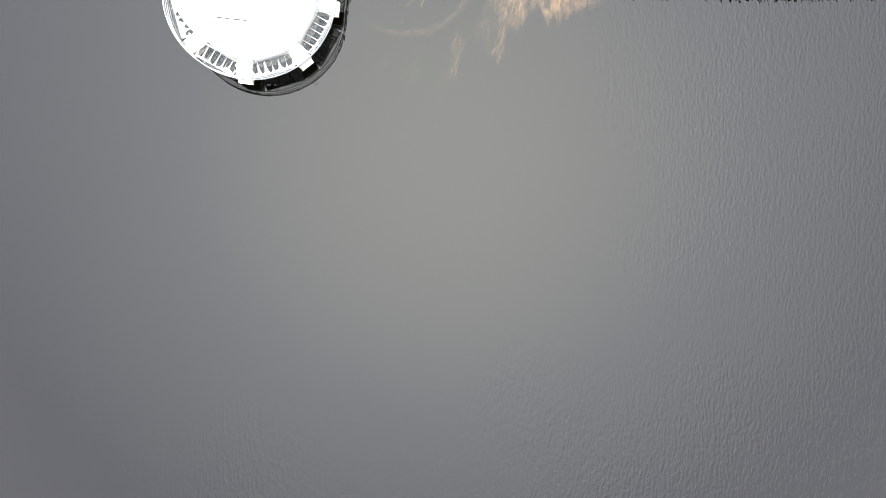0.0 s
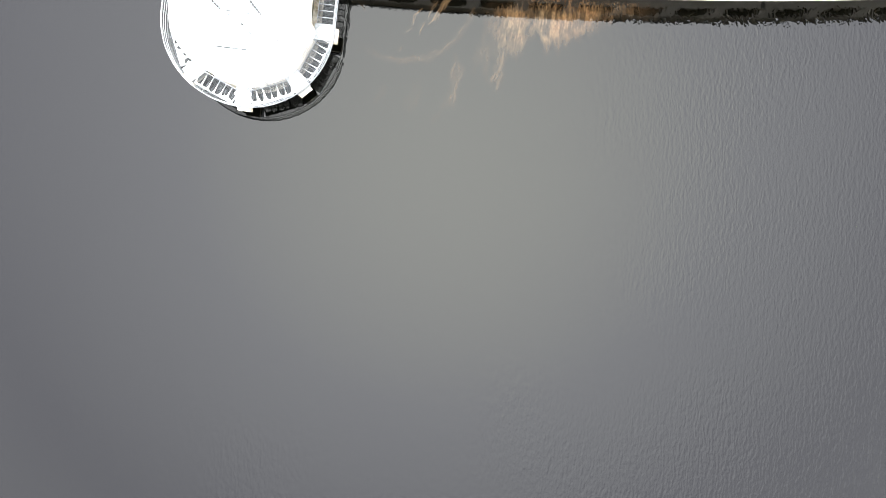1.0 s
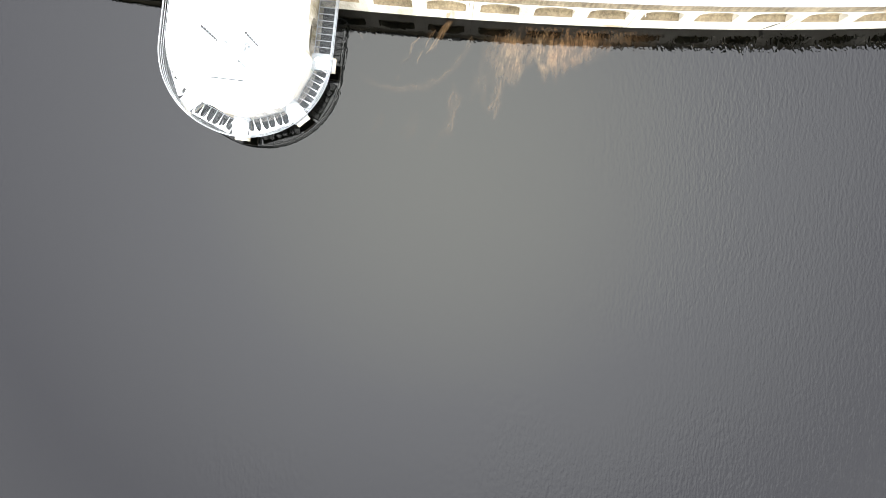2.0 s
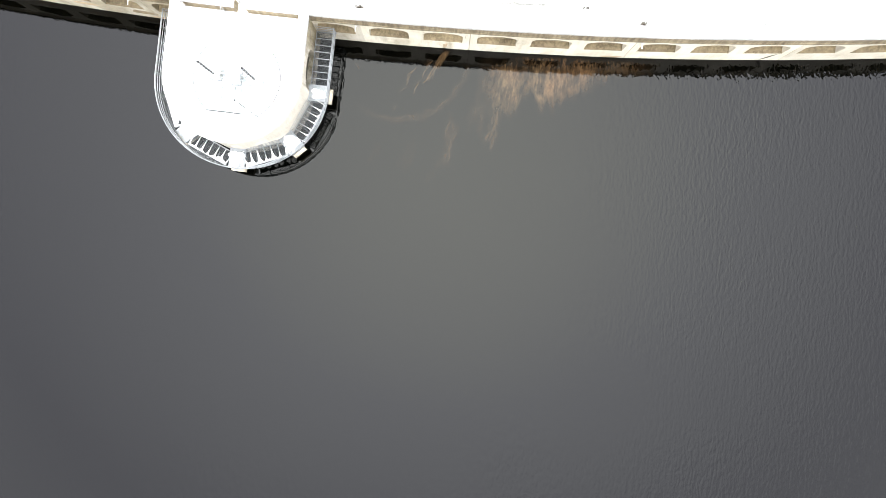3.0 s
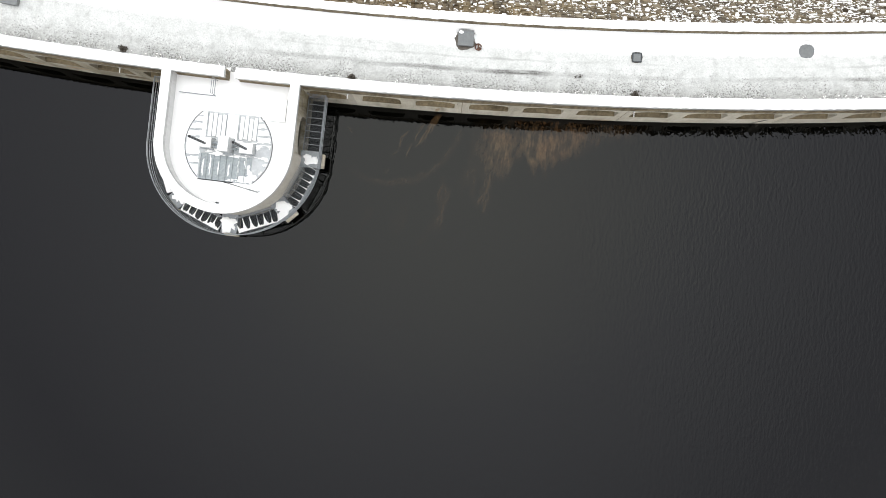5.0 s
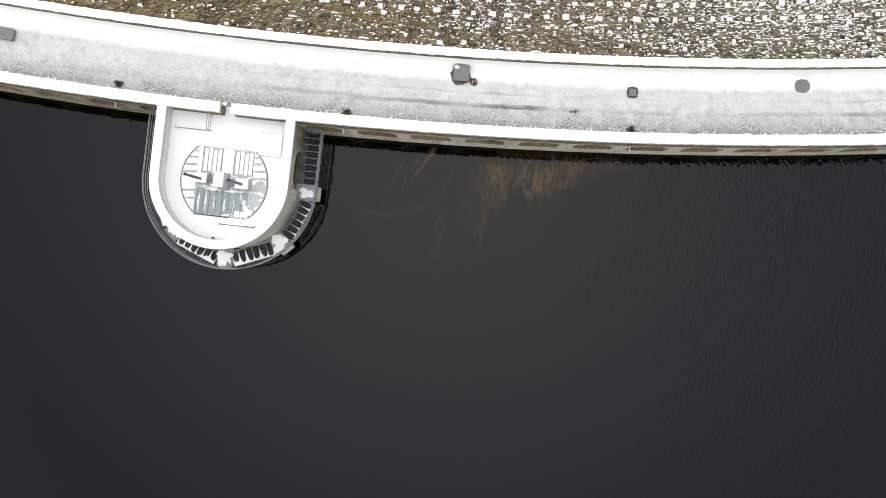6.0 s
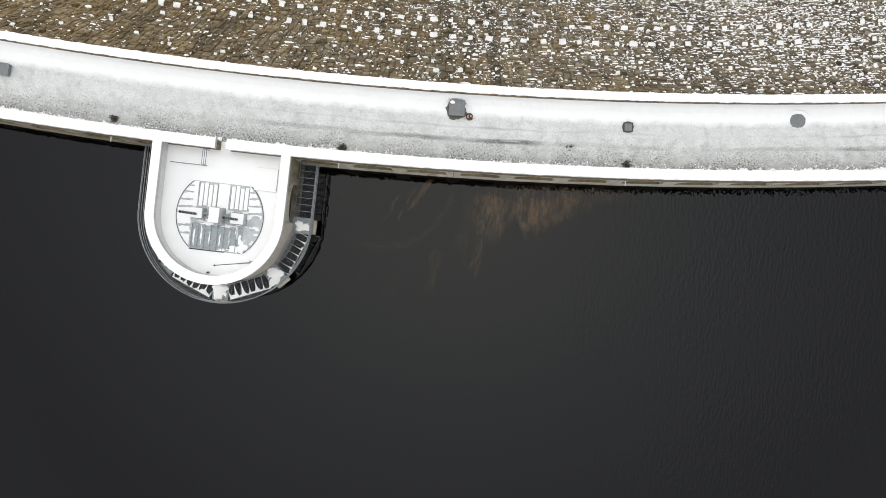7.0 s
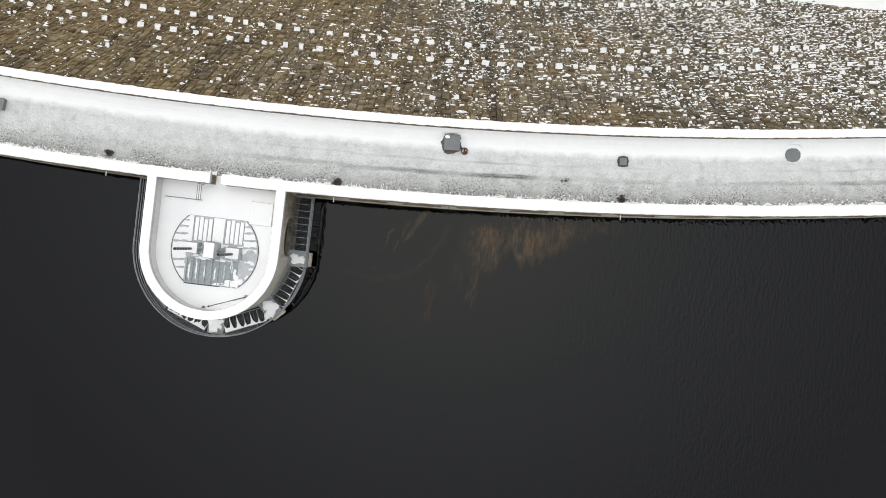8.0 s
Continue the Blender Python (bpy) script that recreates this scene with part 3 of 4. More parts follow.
    blob(bm, *at_angle(deg, r, 0)[:2], 0.62 if full else 0.52, 0.60 if full else 0.42, FLOOR + 0.002, 0.06, radians(deg), 30, deg * 0.11 + 2.0, 0.75)
    part("snow_patch", bm, SNOW, walkway, "white snow on the landing", True)


def span(p, q, inner, bars, snow, salt, w=0.62, railed=True):
    """A straight grating span from p to q, w metres to either side, with cross bars and an inner handrail."""
    p, q = Vector((*p, FLOOR)), Vector((*q, FLOOR))
    t = (q - p).normalized()
    side = Vector((t.y, -t.x, 0)) * inner
    m = Matrix(((t.x, side.x, 0, p.x), (t.y, side.y, 0, p.y), (0, 0, 1, FLOOR), (0, 0, 0, 1)))
    ln = (q - p).length
    bm = bmesh.new()
    for k in range(36):
        y = -w + 0.03 + k * (2 * w - 0.06) / 35
        box(bm, 0, ln, y - 0.005, y + 0.005, -0.05, -0.015)
    for k in range(int(ln / 0.1)):
        box(bm, 0.05 + k * 0.1 - 0.004, 0.05 + k * 0.1 + 0.004, -w, w, -0.04, -0.02)
    bmesh.ops.transform(bm, verts=bm.verts, matrix=m)
    part("grating", bm, GRATE, walkway, "dark open steel grating")
    for sy in (-w, w):
        bm = bmesh.new(); box(bm, 0, ln, sy - 0.015, sy + 0.015, -0.12, 0.05); bmesh.ops.transform(bm, verts=bm.verts, matrix=m)
        part("side_channel", bm, GALV, walkway)
    for k in range(bars + 1):
        x = ln * k / bars
        bm = bmesh.new(); box(bm, x - 0.02, x + 0.02, -w + 0.03, w - 0.03, -0.12, 0.012); bmesh.ops.transform(bm, verts=bm.verts, matrix=m)
        part("cross_bar", bm, GALV, walkway)
    if snow > 0:
        # ragged snow lying from the outer edge inwards, running in along the bars
        bm = bmesh.new()
        n = bars * 16
        pick = random.Random(salt * 17)
        reaches = [pick.choice((0.45, 0.75, 0.95, 1.15)) * (0.7 + 0.4 * snow) for _ in range(bars + 1)]
        widths = [pick.uniform(2.2, 5.5) * (2.6 - 2.2 * min(snow, 0.7)) for _ in range(bars + 1)]
        rows = []
        for i in range(n + 1):
            x = ln * i / n
            to_bar = abs((i + 8) % 16 - 8) / 8.0
            reach = reaches[min(bars, (i + 8) // 16)]
            finger = (1 - to_bar) ** widths[min(bars, (i + 8) // 16)]
            inn = -w + 0.03 + snow * (0.20 + 0.85 * noise.noise(Vector((x * 0.9, salt * 4.0, 0)))) + finger * reach + 0.10 * noise.noise(Vector((x * 5, salt, 2))) + 0.06 * noise.noise(Vector((x * 14, salt, 5)))
            inn = max(-w + 0.03, min(w - 0.05, inn))
            rows.append([bm.verts.new((x, -w + 0.02, 0.014)), bm.verts.new((x, -w + 0.02, 0.05)), bm.verts.new((x, (inn - w) / 2, 0.055)), bm.verts.new((x, inn, 0.014))])
        for a, b in zip(rows, rows[1:]):
            for j in range(3):
                bm.faces.new((a[j], a[j + 1], b[j + 1], b[j]))
        bmesh.ops.transform(bm, verts=bm.verts, matrix=m)
        part("snow_strip", bm, SNOW, walkway, "ragged snow along the grating")
    if not railed:
        return
    # inner rail: three tubes on posts
    y = w * 0.97
    for h in (0.35, 0.70, 1.05):
        bm = bmesh.new(); tube(bm, [m @ Vector((0.1, y, h)), m @ Vector((ln - 0.1, y, h))], 0.017); part("handrail", bm, GALV, walkway)
    for x in (0.12, ln / 2, ln - 0.12):
        bm = bmesh.new(); rod(bm, m @ Vector((x, y, -0.05)), m @ Vector((x, y, 1.05)), 0.024); part("rail_post", bm, GALV, walkway)


for i, (a, b) in enumerate(zip(LANDINGS, LANDINGS[1:])):
    span(at_angle(a - 6.2, 5.40, 0)[:2], at_angle(b + 6.2, 5.40, 0)[:2], 1, 6, (0.10, 0.62, 0.45, 0.9)[i], i + 1, 0.53)
for sx in (1, -1):
    span((sx * 5.27, 0.58), (sx * 5.27, 4.42), -sx, 8, 0.0 if sx > 0 else 0.5, 6 + sx, 0.62, False)

# outer rails follow the curve
for h in (0.30, 0.62, 0.92, 1.05):
    bm = bmesh.new()
    tube(bm, [(x, y, FLOOR + h) for x, y in u_line(RAIL_R, 4.45, 48)], 0.025 if h < 1.05 else 0.034)
    part("handrail", bm, GALV, walkway)
bm = bmesh.new(); u_band(bm, RAIL_R - 0.055, RAIL_R - 0.04, FLOOR - 0.06, FLOOR + 0.12, 4.45); part("kick_plate", bm, GALV, walkway)
for a in range(0, 181, 15):
    bm = bmesh.new(); rod(bm, at_angle(-a, RAIL_R, FLOOR - 0.05), at_angle(-a, RAIL_R, FLOOR + 1.05), 0.019); part("rail_post", bm, GALV, walkway)
for sx in (-1, 1):
    for y in (1.1, 2.2, 3.3, 4.42):
        bm = bmesh.new(); rod(bm, (sx * RAIL_R, y, FLOOR - 0.05), (sx * RAIL_R, y, FLOOR + 1.05), 0.019); part("rail_post", bm, GALV, walkway)
for sx in (-1, 1):
    for h in (0.35, 0.70, 1.05):
        bm = bmesh.new(); tube(bm, [(sx * 4.70, 4.43, FLOOR + h), (sx * RAIL_R, 4.43, FLOOR + h)], 0.024); part("end_rail", bm, GALV, walkway)
# open grating filling the segments between the straight spans and the curved rail
for a, b in zip(LANDINGS, LANDINGS[1:]):
    bm = bmesh.new()
    p, q = Vector(at_angle(a - 6.2, 5.96, FLOOR - 0.07)), Vector(at_angle(b + 6.2, 5.96, FLOOR - 0.07))
    for k in range(1, 60):
        f = k / 60
        on_line = p.lerp(q, f)
        ang = math.degrees(math.atan2(on_line.y, on_line.x))
        far_end = Vector(at_angle(ang, RAIL_R - 0.06, FLOOR - 0.07))
        if (far_end - on_line).length > 0.05:
            rod(bm, on_line, far_end, 0.011, 4)
    tagged(part("edge_grating", bm, GALV, walkway, "open grey edge grating"), kind="stuff")
# struts that carry the curved rail off the straight spans
for a in (-15, -30, -60, -75, -105, -120, -150, -165):
    bm = bmesh.new(); rod(bm, at_angle(a, 5.1, FLOOR - 0.1), at_angle(a, RAIL_R - 0.06, FLOOR - 0.1), 0.03, 6); part("strut", bm, GALV, walkway)

# ---- valve gear on the deck ----
gear = tagged(new("valve_gear"), "snow-dusted steel floor plates with valve gearboxes and tall black spindles", "valve gear")
gear.matrix_world = TM
DZ = ROAD
DR = 3.0


def chord(y):
    return math.sqrt(max(0.0, DR * DR - y * y))


bm = bmesh.new()
pts = [(DR * math.cos(math.tau * k / 96), DR * math.sin(math.tau * k / 96)) for k in range(96)]
pts = [(x, y) for x, y in pts if -2.44 < y < 2.27]
pts += [(chord(2.27), 2.27), (-chord(2.27), 2.27), (-chord(2.44), -2.44), (chord(2.44), -2.44)]
pts.sort(key=lambda p: math.atan2(p[1], p[0]))
lo, hi = [bm.verts.new((*p, DZ - 0.04)) for p in pts], [bm.verts.new((*p, DZ + 0.035)) for p in pts]
bm.faces.new(hi)
for k in range(len(pts)):
    bm.faces.new((lo[k], lo[(k + 1) % len(pts)], hi[(k + 1) % len(pts)], hi[k]))
part("floor_plate", bm, PLATE, gear, "pale grey steel floor plate")


def snow_lace(keep, z, half, step=0.055):
    """A thin broken sheet of snow over the cells that keep() picks, with a sunken rim."""
    n = int(2 * half / step)
    on = [[keep(-half + i * step, -half + j * step) for i in range(n + 1)] for j in range(n + 1)]
    verts, faces, ids = [], [], {}
    for j in range(n + 1):
        for i in range(n + 1):
            if on[j][i] > 0:
                ids[i, j] = len(verts)
                jig = 0.3 * step
                verts.append((-half + i * step + jig * noise.noise(Vector((i * 0.7, j * 0.7, 1))), -half + j * step + jig * noise.noise(Vector((i * 0.7, j * 0.7, 6))), z + min(0.045, 0.002 + 0.25 * on[j][i])))
    for j in range(n):
        for i in range(n):
            q = [(i, j), (i + 1, j), (i + 1, j + 1), (i, j + 1)]
            if all(c in ids for c in q):
                faces.append(tuple(ids[c] for c in q))
            else:
                three = [c for c in q if c in ids]
                if len(three) == 3:
                    faces.append(tuple(ids[c] for c in three))
    return verts, faces


def plate_snow(x, y):
    if math.hypot(x, y) > DR - 0.06 or not -2.40 < y < 2.23:
        return -1
    if -1.86 < x < 1.80 and y < -0.58 or -0.02 < abs(x) - (0.57 if x > 0 else 0.30) < 1.31 and y > 0.5:
        return -1
    v = 0.16 + 0.55 * noise.noise(Vector((x * 0.9, y * 1.3, 4.0))) + 0.5 * noise.noise(Vector((x * 2.6, y * 4.6, 9.0))) + 0.25 * noise.noise(Vector((x * 7, y * 9, 3.0)))
    v += 0.15 * (y > 0.9) + 0.2 * (x < -1.9) - 0.25 * math.exp(-((y + 0.1) / 0.5) ** 2) - 0.4 * math.exp(-(((x - 2.0) / 0.5) ** 2 + ((y + 1.2) / 0.9) ** 2))
    side = x < -1.9 or x > 1.92
    v += 0.4 * (side and (y > 0.25 or x < 0)) + 0.35 * (-0.3 < x < 0.55 and y > 0.6)
    if side and min(abs(y + 0.03 * math.sin(4 * x) - seam) for seam in (0.42, 0.92, 1.44, 1.88, -0.85, -1.4)) < 0.04:
        return -1
    return v


tagged(mesh_ob("snow_sheet", *snow_lace(plate_snow, DZ + 0.037, 3.0), SNOW, gear, "broken snow over the floor plate", smooth=True), kind="stuff")
# ribbed steel cover over the lower half
for k in range(8):
    x = -1.78 + k * 0.44
    bm = bmesh.new(); box(bm, x, x + 0.425, -2.40, -0.62, DZ + 0.036, DZ + 0.07, 0.01); part("cover_plate", bm, STEEL, gear)
    bm = bmesh.new(); box(bm, x - 0.02, x + 0.02, -2.36, -0.66, DZ + 0.071, DZ + 0.12, 0.008); part("rib", bm, STEEL, gear)
# snow-laden planks over the upper half
for x0 in (-1.55, 0.62):
    for k in range(4):
        x = x0 + 0.31 * k
        bm = bmesh.new(); box(bm, x + 0.03, x + 0.285, 0.55 + 0.05 * (k % 2), 2.20 - 0.07 * ((k * 2 + 1) % 3), DZ + 0.036, DZ + 0.11, 0.03); part("plank", bm, SNOW, gear, "snow-covered timber plank")
    for k in range(5):
        x = x0 + 0.31 * k
        bm = bmesh.new(); box(bm, x - 0.012, x + 0.018, 0.58, 2.16, DZ + 0.037, DZ + 0.075); part("seam", bm, STEEL, gear)
# dark joints: the round kerb and the seams of the plates
for a0, a1 in ((-51, 48), (132, 231)):
    bm = bmesh.new()
    tube(bm, [(DR * math.cos(radians(a)), DR * math.sin(radians(a)), DZ + 0.03) for a in range(a0, a1 + 1, 3)], 0.024, 6)
    part("kerb", bm, BLACK, gear, "dark steel kerb")
for x0, y0, x1, y1 in ((-2.85, 0.95, -1.95, 0.88), (-2.55, 1.5, -2.0, 1.45), (-2.3, 1.85, -1.65, 1.85), (-1.62, 0.5, -1.62, 2.2), (2.0, 0.95, 2.8, 0.9), (1.95, 1.55, 2.5, 1.5), (2.05, 0.35, 2.9, 0.33), (1.93, 0.5, 1.93, 2.2), (-0.3, 1.45, 0.45, 1.40),
                       (-2.7, -0.75, -2.0, -0.8), (-2.55, -1.35, -2.0, -1.35), (2.1, -0.75, 2.75, -0.7)):
    bm = bmesh.new(); rod(bm, (x0, y0, DZ + 0.032), (x1, y1, DZ + 0.034), 0.012, 6); part("seam", bm, STEEL, gear)
bm = bmesh.new(); rod(bm, (-1.86, -2.43, DZ + 0.04), (0.55, -2.44, DZ + 0.04), 0.03, 6); part("kerb", bm, BLACK, gear, "dark steel kerb")
# snow lying over the ribbed plates
rs = random.Random(11)
for x, y, rx, ry in ((1.75, -1.95, 0.36, 0.3), (1.15, -2.2, 0.5, 0.17), (0.4, -2.3, 0.26, 0.09), (0.75, -0.62, 0.5, 0.10), (-0.65, -0.60, 0.55, 0.12), (1.3, -1.0, 0.07, 0.4), (0.85, -1.3, 0.06, 0.5),
                     (-0.5, -1.5, 0.06, 0.45), (-1.1, -1.35, 0.07, 0.5), (0.2, -1.6, 0.06, 0.35), (-1.6, -1.5, 0.08, 0.5), (1.55, -1.4, 0.14, 0.25)):
    bm = bmesh.new(); blob(bm, x, y, rx, ry, DZ + 0.072, 0.03, 0, 36, rs.random() * 9, 0.9); part("snow_patch", bm, SNOW, gear, "white snow on the plates", True)
# gearboxes, shafts, spindles
for name, x, y, sx, sy, h in (("gearbox", -1.40, 0.05, 0.42, 0.36, 0.62), ("gearbox", 1.40, -0.05, 0.46, 0.38, 0.62), ("motor_housing", 0.0, 0.02, 0.36, 0.52, 1.15)):
    bm = bmesh.new(); box(bm, x - sx, x + sx, y - sy, y + sy, DZ + 0.036, DZ + h, 0.05); box_ob = part(name, bm, CASING, gear)
    bm = bmesh.new(); box(bm, x - sx + 0.02, x + sx - 0.02, y - sy + 0.02, y + sy - 0.02, DZ + h + 0.001, DZ + h + 0.06, 0.03); part("snow_cap", bm, SNOW, box_ob, "white snow on top")
    bm = bmesh.new(); box(bm, x - sx - 0.04, x + sx + 0.04, y - sy - 0.04, y + sy + 0.04, DZ + 0.0365, DZ + 0.09, 0.01); part("base_flange", bm, STEEL, box_ob)
for y, r in ((0.10, 0.075), (-0.18, 0.05)):
    for x0, x1 in ((-0.98, -0.36), (0.36, 0.94)):
        bm = bmesh.new(); rod(bm, (x0, y, DZ + 0.40), (x1, y, DZ + 0.40), r, 12); part("drive_shaft", bm, STEEL, gear)
        bm = bmesh.new(); rod(bm, ((x0 + x1) / 2 - 0.06, y, DZ + 0.40), ((x0 + x1) / 2 + 0.06, y, DZ + 0.40), r + 0.05, 12); part("coupling", bm, STEEL, gear)
for x, y in ((-1.40, -0.03), (1.40, -0.10)):
    bm = bmesh.new()
    rod(bm, (x, y, DZ + 0.6), (x, y, DZ + 3.3), 0.085, 12)
    sp = part("spindle", bm, BLACK, gear, "tall black greased screw spindle")
    for k in range(6):
        bm = bmesh.new(); rod(bm, (x, y, DZ + 0.95 + k * 0.44), (x, y, DZ + 1.0 + k * 0.44), 0.097, 12); part("collar", bm, STEEL, sp, "worn grey collar")

# flat snowed-over hatch, guard rail and a loose pole on the deck
slab = tagged(new("deck_hatch"), "low square deck hatch hidden under snow", "hatch")
slab.matrix_world = TM @ pose(2.90, 2.85, DZ)
bm = bmesh.new(); box(bm, -0.78, 0.78, -0.80, 0.80, 0.002, 0.06, 0.02); part("frame", bm, GREYCRETE, slab)
bm = bmesh.new(); box(bm, -0.77, 0.77, -0.79, 0.79, 0.061, 0.11, 0.03); part("snow_cap", bm, SNOW, slab, "white snow on the hatch")
guard = tagged(new("guard_rail"), "grey tube guard rail on the tower deck", "railing")
guard.matrix_world = TM
for h in (0.38, 0.72, 1.05):
    bm = bmesh.new(); tube(bm, [(-1.26, 4.40, DZ + h), (-1.26, 3.34, DZ + h)], 0.022); part("rail", bm, GALV, guard)
bm = bmesh.new(); tube(bm, [(-1.26, 3.34, DZ + 0.10), (-3.76, 3.34, DZ + 0.10)], 0.026); part("rail", bm, GALV, guard)
for x, y in ((-2.5, 3.34), (-3.76, 3.34)):
    bm = bmesh.new(); rod(bm, (x, y, DZ + 0.002), (x, y, DZ + 0.10), 0.024); part("foot", bm, GALV, guard)
for x, y in ((-1.26, 4.40), (-1.26, 3.34)):
    bm = bmesh.new(); rod(bm, (x, y, DZ + 0.002), (x, y, DZ + 1.07), 0.024); part("post", bm, GALV, guard)
# a slim mast on the deck, and a small bracket standing alone
mast = tagged(new("mast"), "slim grey steel mast standing on the snowy tower deck", "mast")
mast.matrix_world = Matrix.Translation((-13.52, -3.30, DZ)) @ Matrix.Rotation(TOWER_S / R0, 4, "Z")
bm = bmesh.new(); tube(bm, [(0, 0, 0.03), (0, 0, 2.4)], 0.045, 10); part("lower_tube", bm, GALV, mast)
bm = bmesh.new(); tube(bm, [(0, 0, 2.4), (0, 0, 7.0)], 0.028, 10); part("upper_tube", bm, COVER, mast)
bm = bmesh.new(); rod(bm, (0, 0, 2.34), (0, 0, 2.46), 0.06, 10); part("collar", bm, STEEL, mast)
bm = bmesh.new(); box(bm, -0.13, 0.13, -0.13, 0.13, 0.002, 0.03, 0.006); part("base_plate", bm, STEEL, mast)
bm = bmesh.new(); rod(bm, (0, 0, 7.0), (0, 0, 7.06), 0.05, 10); part("cap", bm, BLACK, mast)
stub = tagged(new("bracket"), "small dark steel bracket on the snowy deck", "bracket")
stub.matrix_world = TM
bm = bmesh.new(); box(bm, -0.42, -0.22, -4.0, -3.86, DZ + 0.002, DZ + 0.05, 0.01); part("foot", bm, STEEL, stub)
bm = bmesh.new(); tube(bm, [(-0.32, -3.93, DZ + 0.05), (-0.32, -3.93, DZ + 0.34), (-0.22, -3.90, DZ + 0.40)], 0.035); part("arm", bm, BLACK, stub)


# ---- things on the crest ----
def crest_thing(name, x, y, label, category, z=ROAD + 0.006):
    ob = new(name)
    ang = math.atan2(x - CX, CY - y)
    d = R0 - math.hypot(x - CX, CY - y)
    rise = 0.03 * max(0.0, 1 - abs(d - 3.0) / 2.3)
    ob.matrix_world = Matrix.Translation((x, y, z + rise)) @ Matrix.Rotation(ang, 4, "Z")
    return tagged(ob, label, category)


hatch = crest_thing("access_hatch", 0.62, 7.28, "grey steel access hatch with melted wet rim", "hatch")
bm = bmesh.new(); blob(bm, -0.07, -0.05, 0.76, 0.72, 0.0, 0.006, 0, 48, 2.2, 0.4); part("wet_rim", bm, DAMP, hatch, "bare wet patch round the hatch")
bm = bmesh.new(); box(bm, -0.50, 0.50, -0.50, 0.50, 0.012, 0.26, 0.02); part("body", bm, COVER, hatch)
bm = bmesh.new(); box(bm, -0.54, 0.54, -0.54, 0.54, 0.262, 0.32, 0.025); part("lid", bm, COVER, hatch)
bm = bmesh.new(); blob(bm, -0.33, 0.36, 0.17, 0.12, 0.322, 0.03, 0, 14, 7.0, 0.25); part("snow_patch", bm, SNOW, hatch, "scrap of snow on the lid")
coil = crest_thing("iron_ring", 1.47, 6.72, "rusty iron mooring ring beside the hatch", "ring")
bm = bmesh.new()
tube(bm, [(0.21 * math.cos(a), 0.21 * math.sin(a), 0.05) for a in [k * math.tau / 20 for k in range(20)]], 0.045)
part("hoop", bm, RUST, coil)
bm = bmesh.new(); blob(bm, 0.06, -0.12, 0.15, 0.13, 0.0, 0.02, 0, 16, 1.0, 0.3); part("rust_stain", bm, RUST, coil)
bm = bmesh.new(); box(bm, -0.05, 0.05, -0.24, 0.24, 0.02, 0.13, 0.01); part("staple", bm, RUST, coil)
pit = crest_thing("inspection_cover", 12.36, 6.0, "small square grey inspection cover in a wet frame", "cover")
bm = bmesh.new(); blob(bm, 0, 0, 0.40, 0.38, 0.0, 0.006, 0, 48, 11.0, 0.16); part("wet_rim", bm, DAMP, pit)
bm = bmesh.new()
for x0, x1, y0, y1 in ((-0.31, 0.31, -0.33, -0.26), (-0.31, 0.31, 0.26, 0.33), (-0.33, -0.26, -0.29, 0.29), (0.26, 0.33, -0.29, 0.29)):
    box(bm, x0, x1, y0, y1, 0.01, 0.09)
part("frame", bm, GRATE, pit)
bm = bmesh.new(); box(bm, -0.25, 0.25, -0.25, 0.25, 0.01, 0.11, 0.02); part("lid", bm, COVER, pit)
man = crest_thing("manhole_cover", 24.04, 6.45, "rounded dark grey cover bare of snow", "cover")
bm = bmesh.new()
prof = []
for i in range(72):
    a = math.tau * i / 72
    c, sn = math.cos(a), math.sin(a)
    k = 1.0 / (abs(c) ** 2.5 + abs(sn) ** 2.5) ** (1 / 2.5) * (1 + 0.05 * noise.noise(Vector((7 * c, 7 * sn, 2.0))) + 0.07 * noise.noise(Vector((2 * c, 2 * sn, 4.0))))
    k *= 1 + 0.05 * noise.noise(Vector((19 * c, 19 * sn, 6.0)))
    prof.append((0.53 * k * c, 0.47 * k * sn))
low_ring, top_ring = [bm.verts.new((x, y, 0.0)) for x, y in prof], [bm.verts.new((0.97 * x, 0.97 * y, 0.03)) for x, y in prof]
for i in range(72):
    bm.faces.new((low_ring[i], low_ring[(i + 1) % 72], top_ring[(i + 1) % 72], top_ring[i]))
bm.faces.new(top_ring)
part("lid", bm, COVER, man)
box2 = crest_thing("access_hatch", -30.55, 9.98, "grey steel access hatch with melted wet rim", "hatch")
bm = bmesh.new(); box(bm, -0.62, 0.55, -0.38, 0.38, 0.0, 0.26, 0.02); part("body", bm, COVER, box2)
bm = bmesh.new(); box(bm, -0.65, 0.58, -0.41, 0.41, 0.262, 0.32, 0.025); part("lid", bm, COVER, box2)

# weeds in the gutter drains, with a spout through the wall below each
for x, y, k in ((-22.93, 6.62, 0), (-7.25, 4.62, 1), (12.26, 3.42, 2), (8.39, 4.70, 3)):
    weed = crest_thing("weed_clump", x, y, "dead brown weeds in a gutter drain" if k < 3 else "flattened dead weeds on the slushy road", "weeds")
    r = random.Random(40 + k)
    if k < 3:
        bm = bmesh.new(); blob(bm, 0, 0, 0.27, 0.24, 0.0, 0.02, 0, 22, 3.0 + k, 0.35); part("wet_soil", bm, DAMP, weed)
    bm = bmesh.new()
    for j in range(90 if k < 3 else 26):
        a, q = r.uniform(0, math.tau), r.uniform(0, 0.36)
        cx, cy, tall = q * math.cos(a), 0.8 * q * math.sin(a), r.uniform(0.06, 0.26)
        b2, lean, w = r.uniform(0, math.tau), r.uniform(0.03, 0.16), r.uniform(0.01, 0.025)
        px, py = -math.sin(b2) * w, math.cos(b2) * w
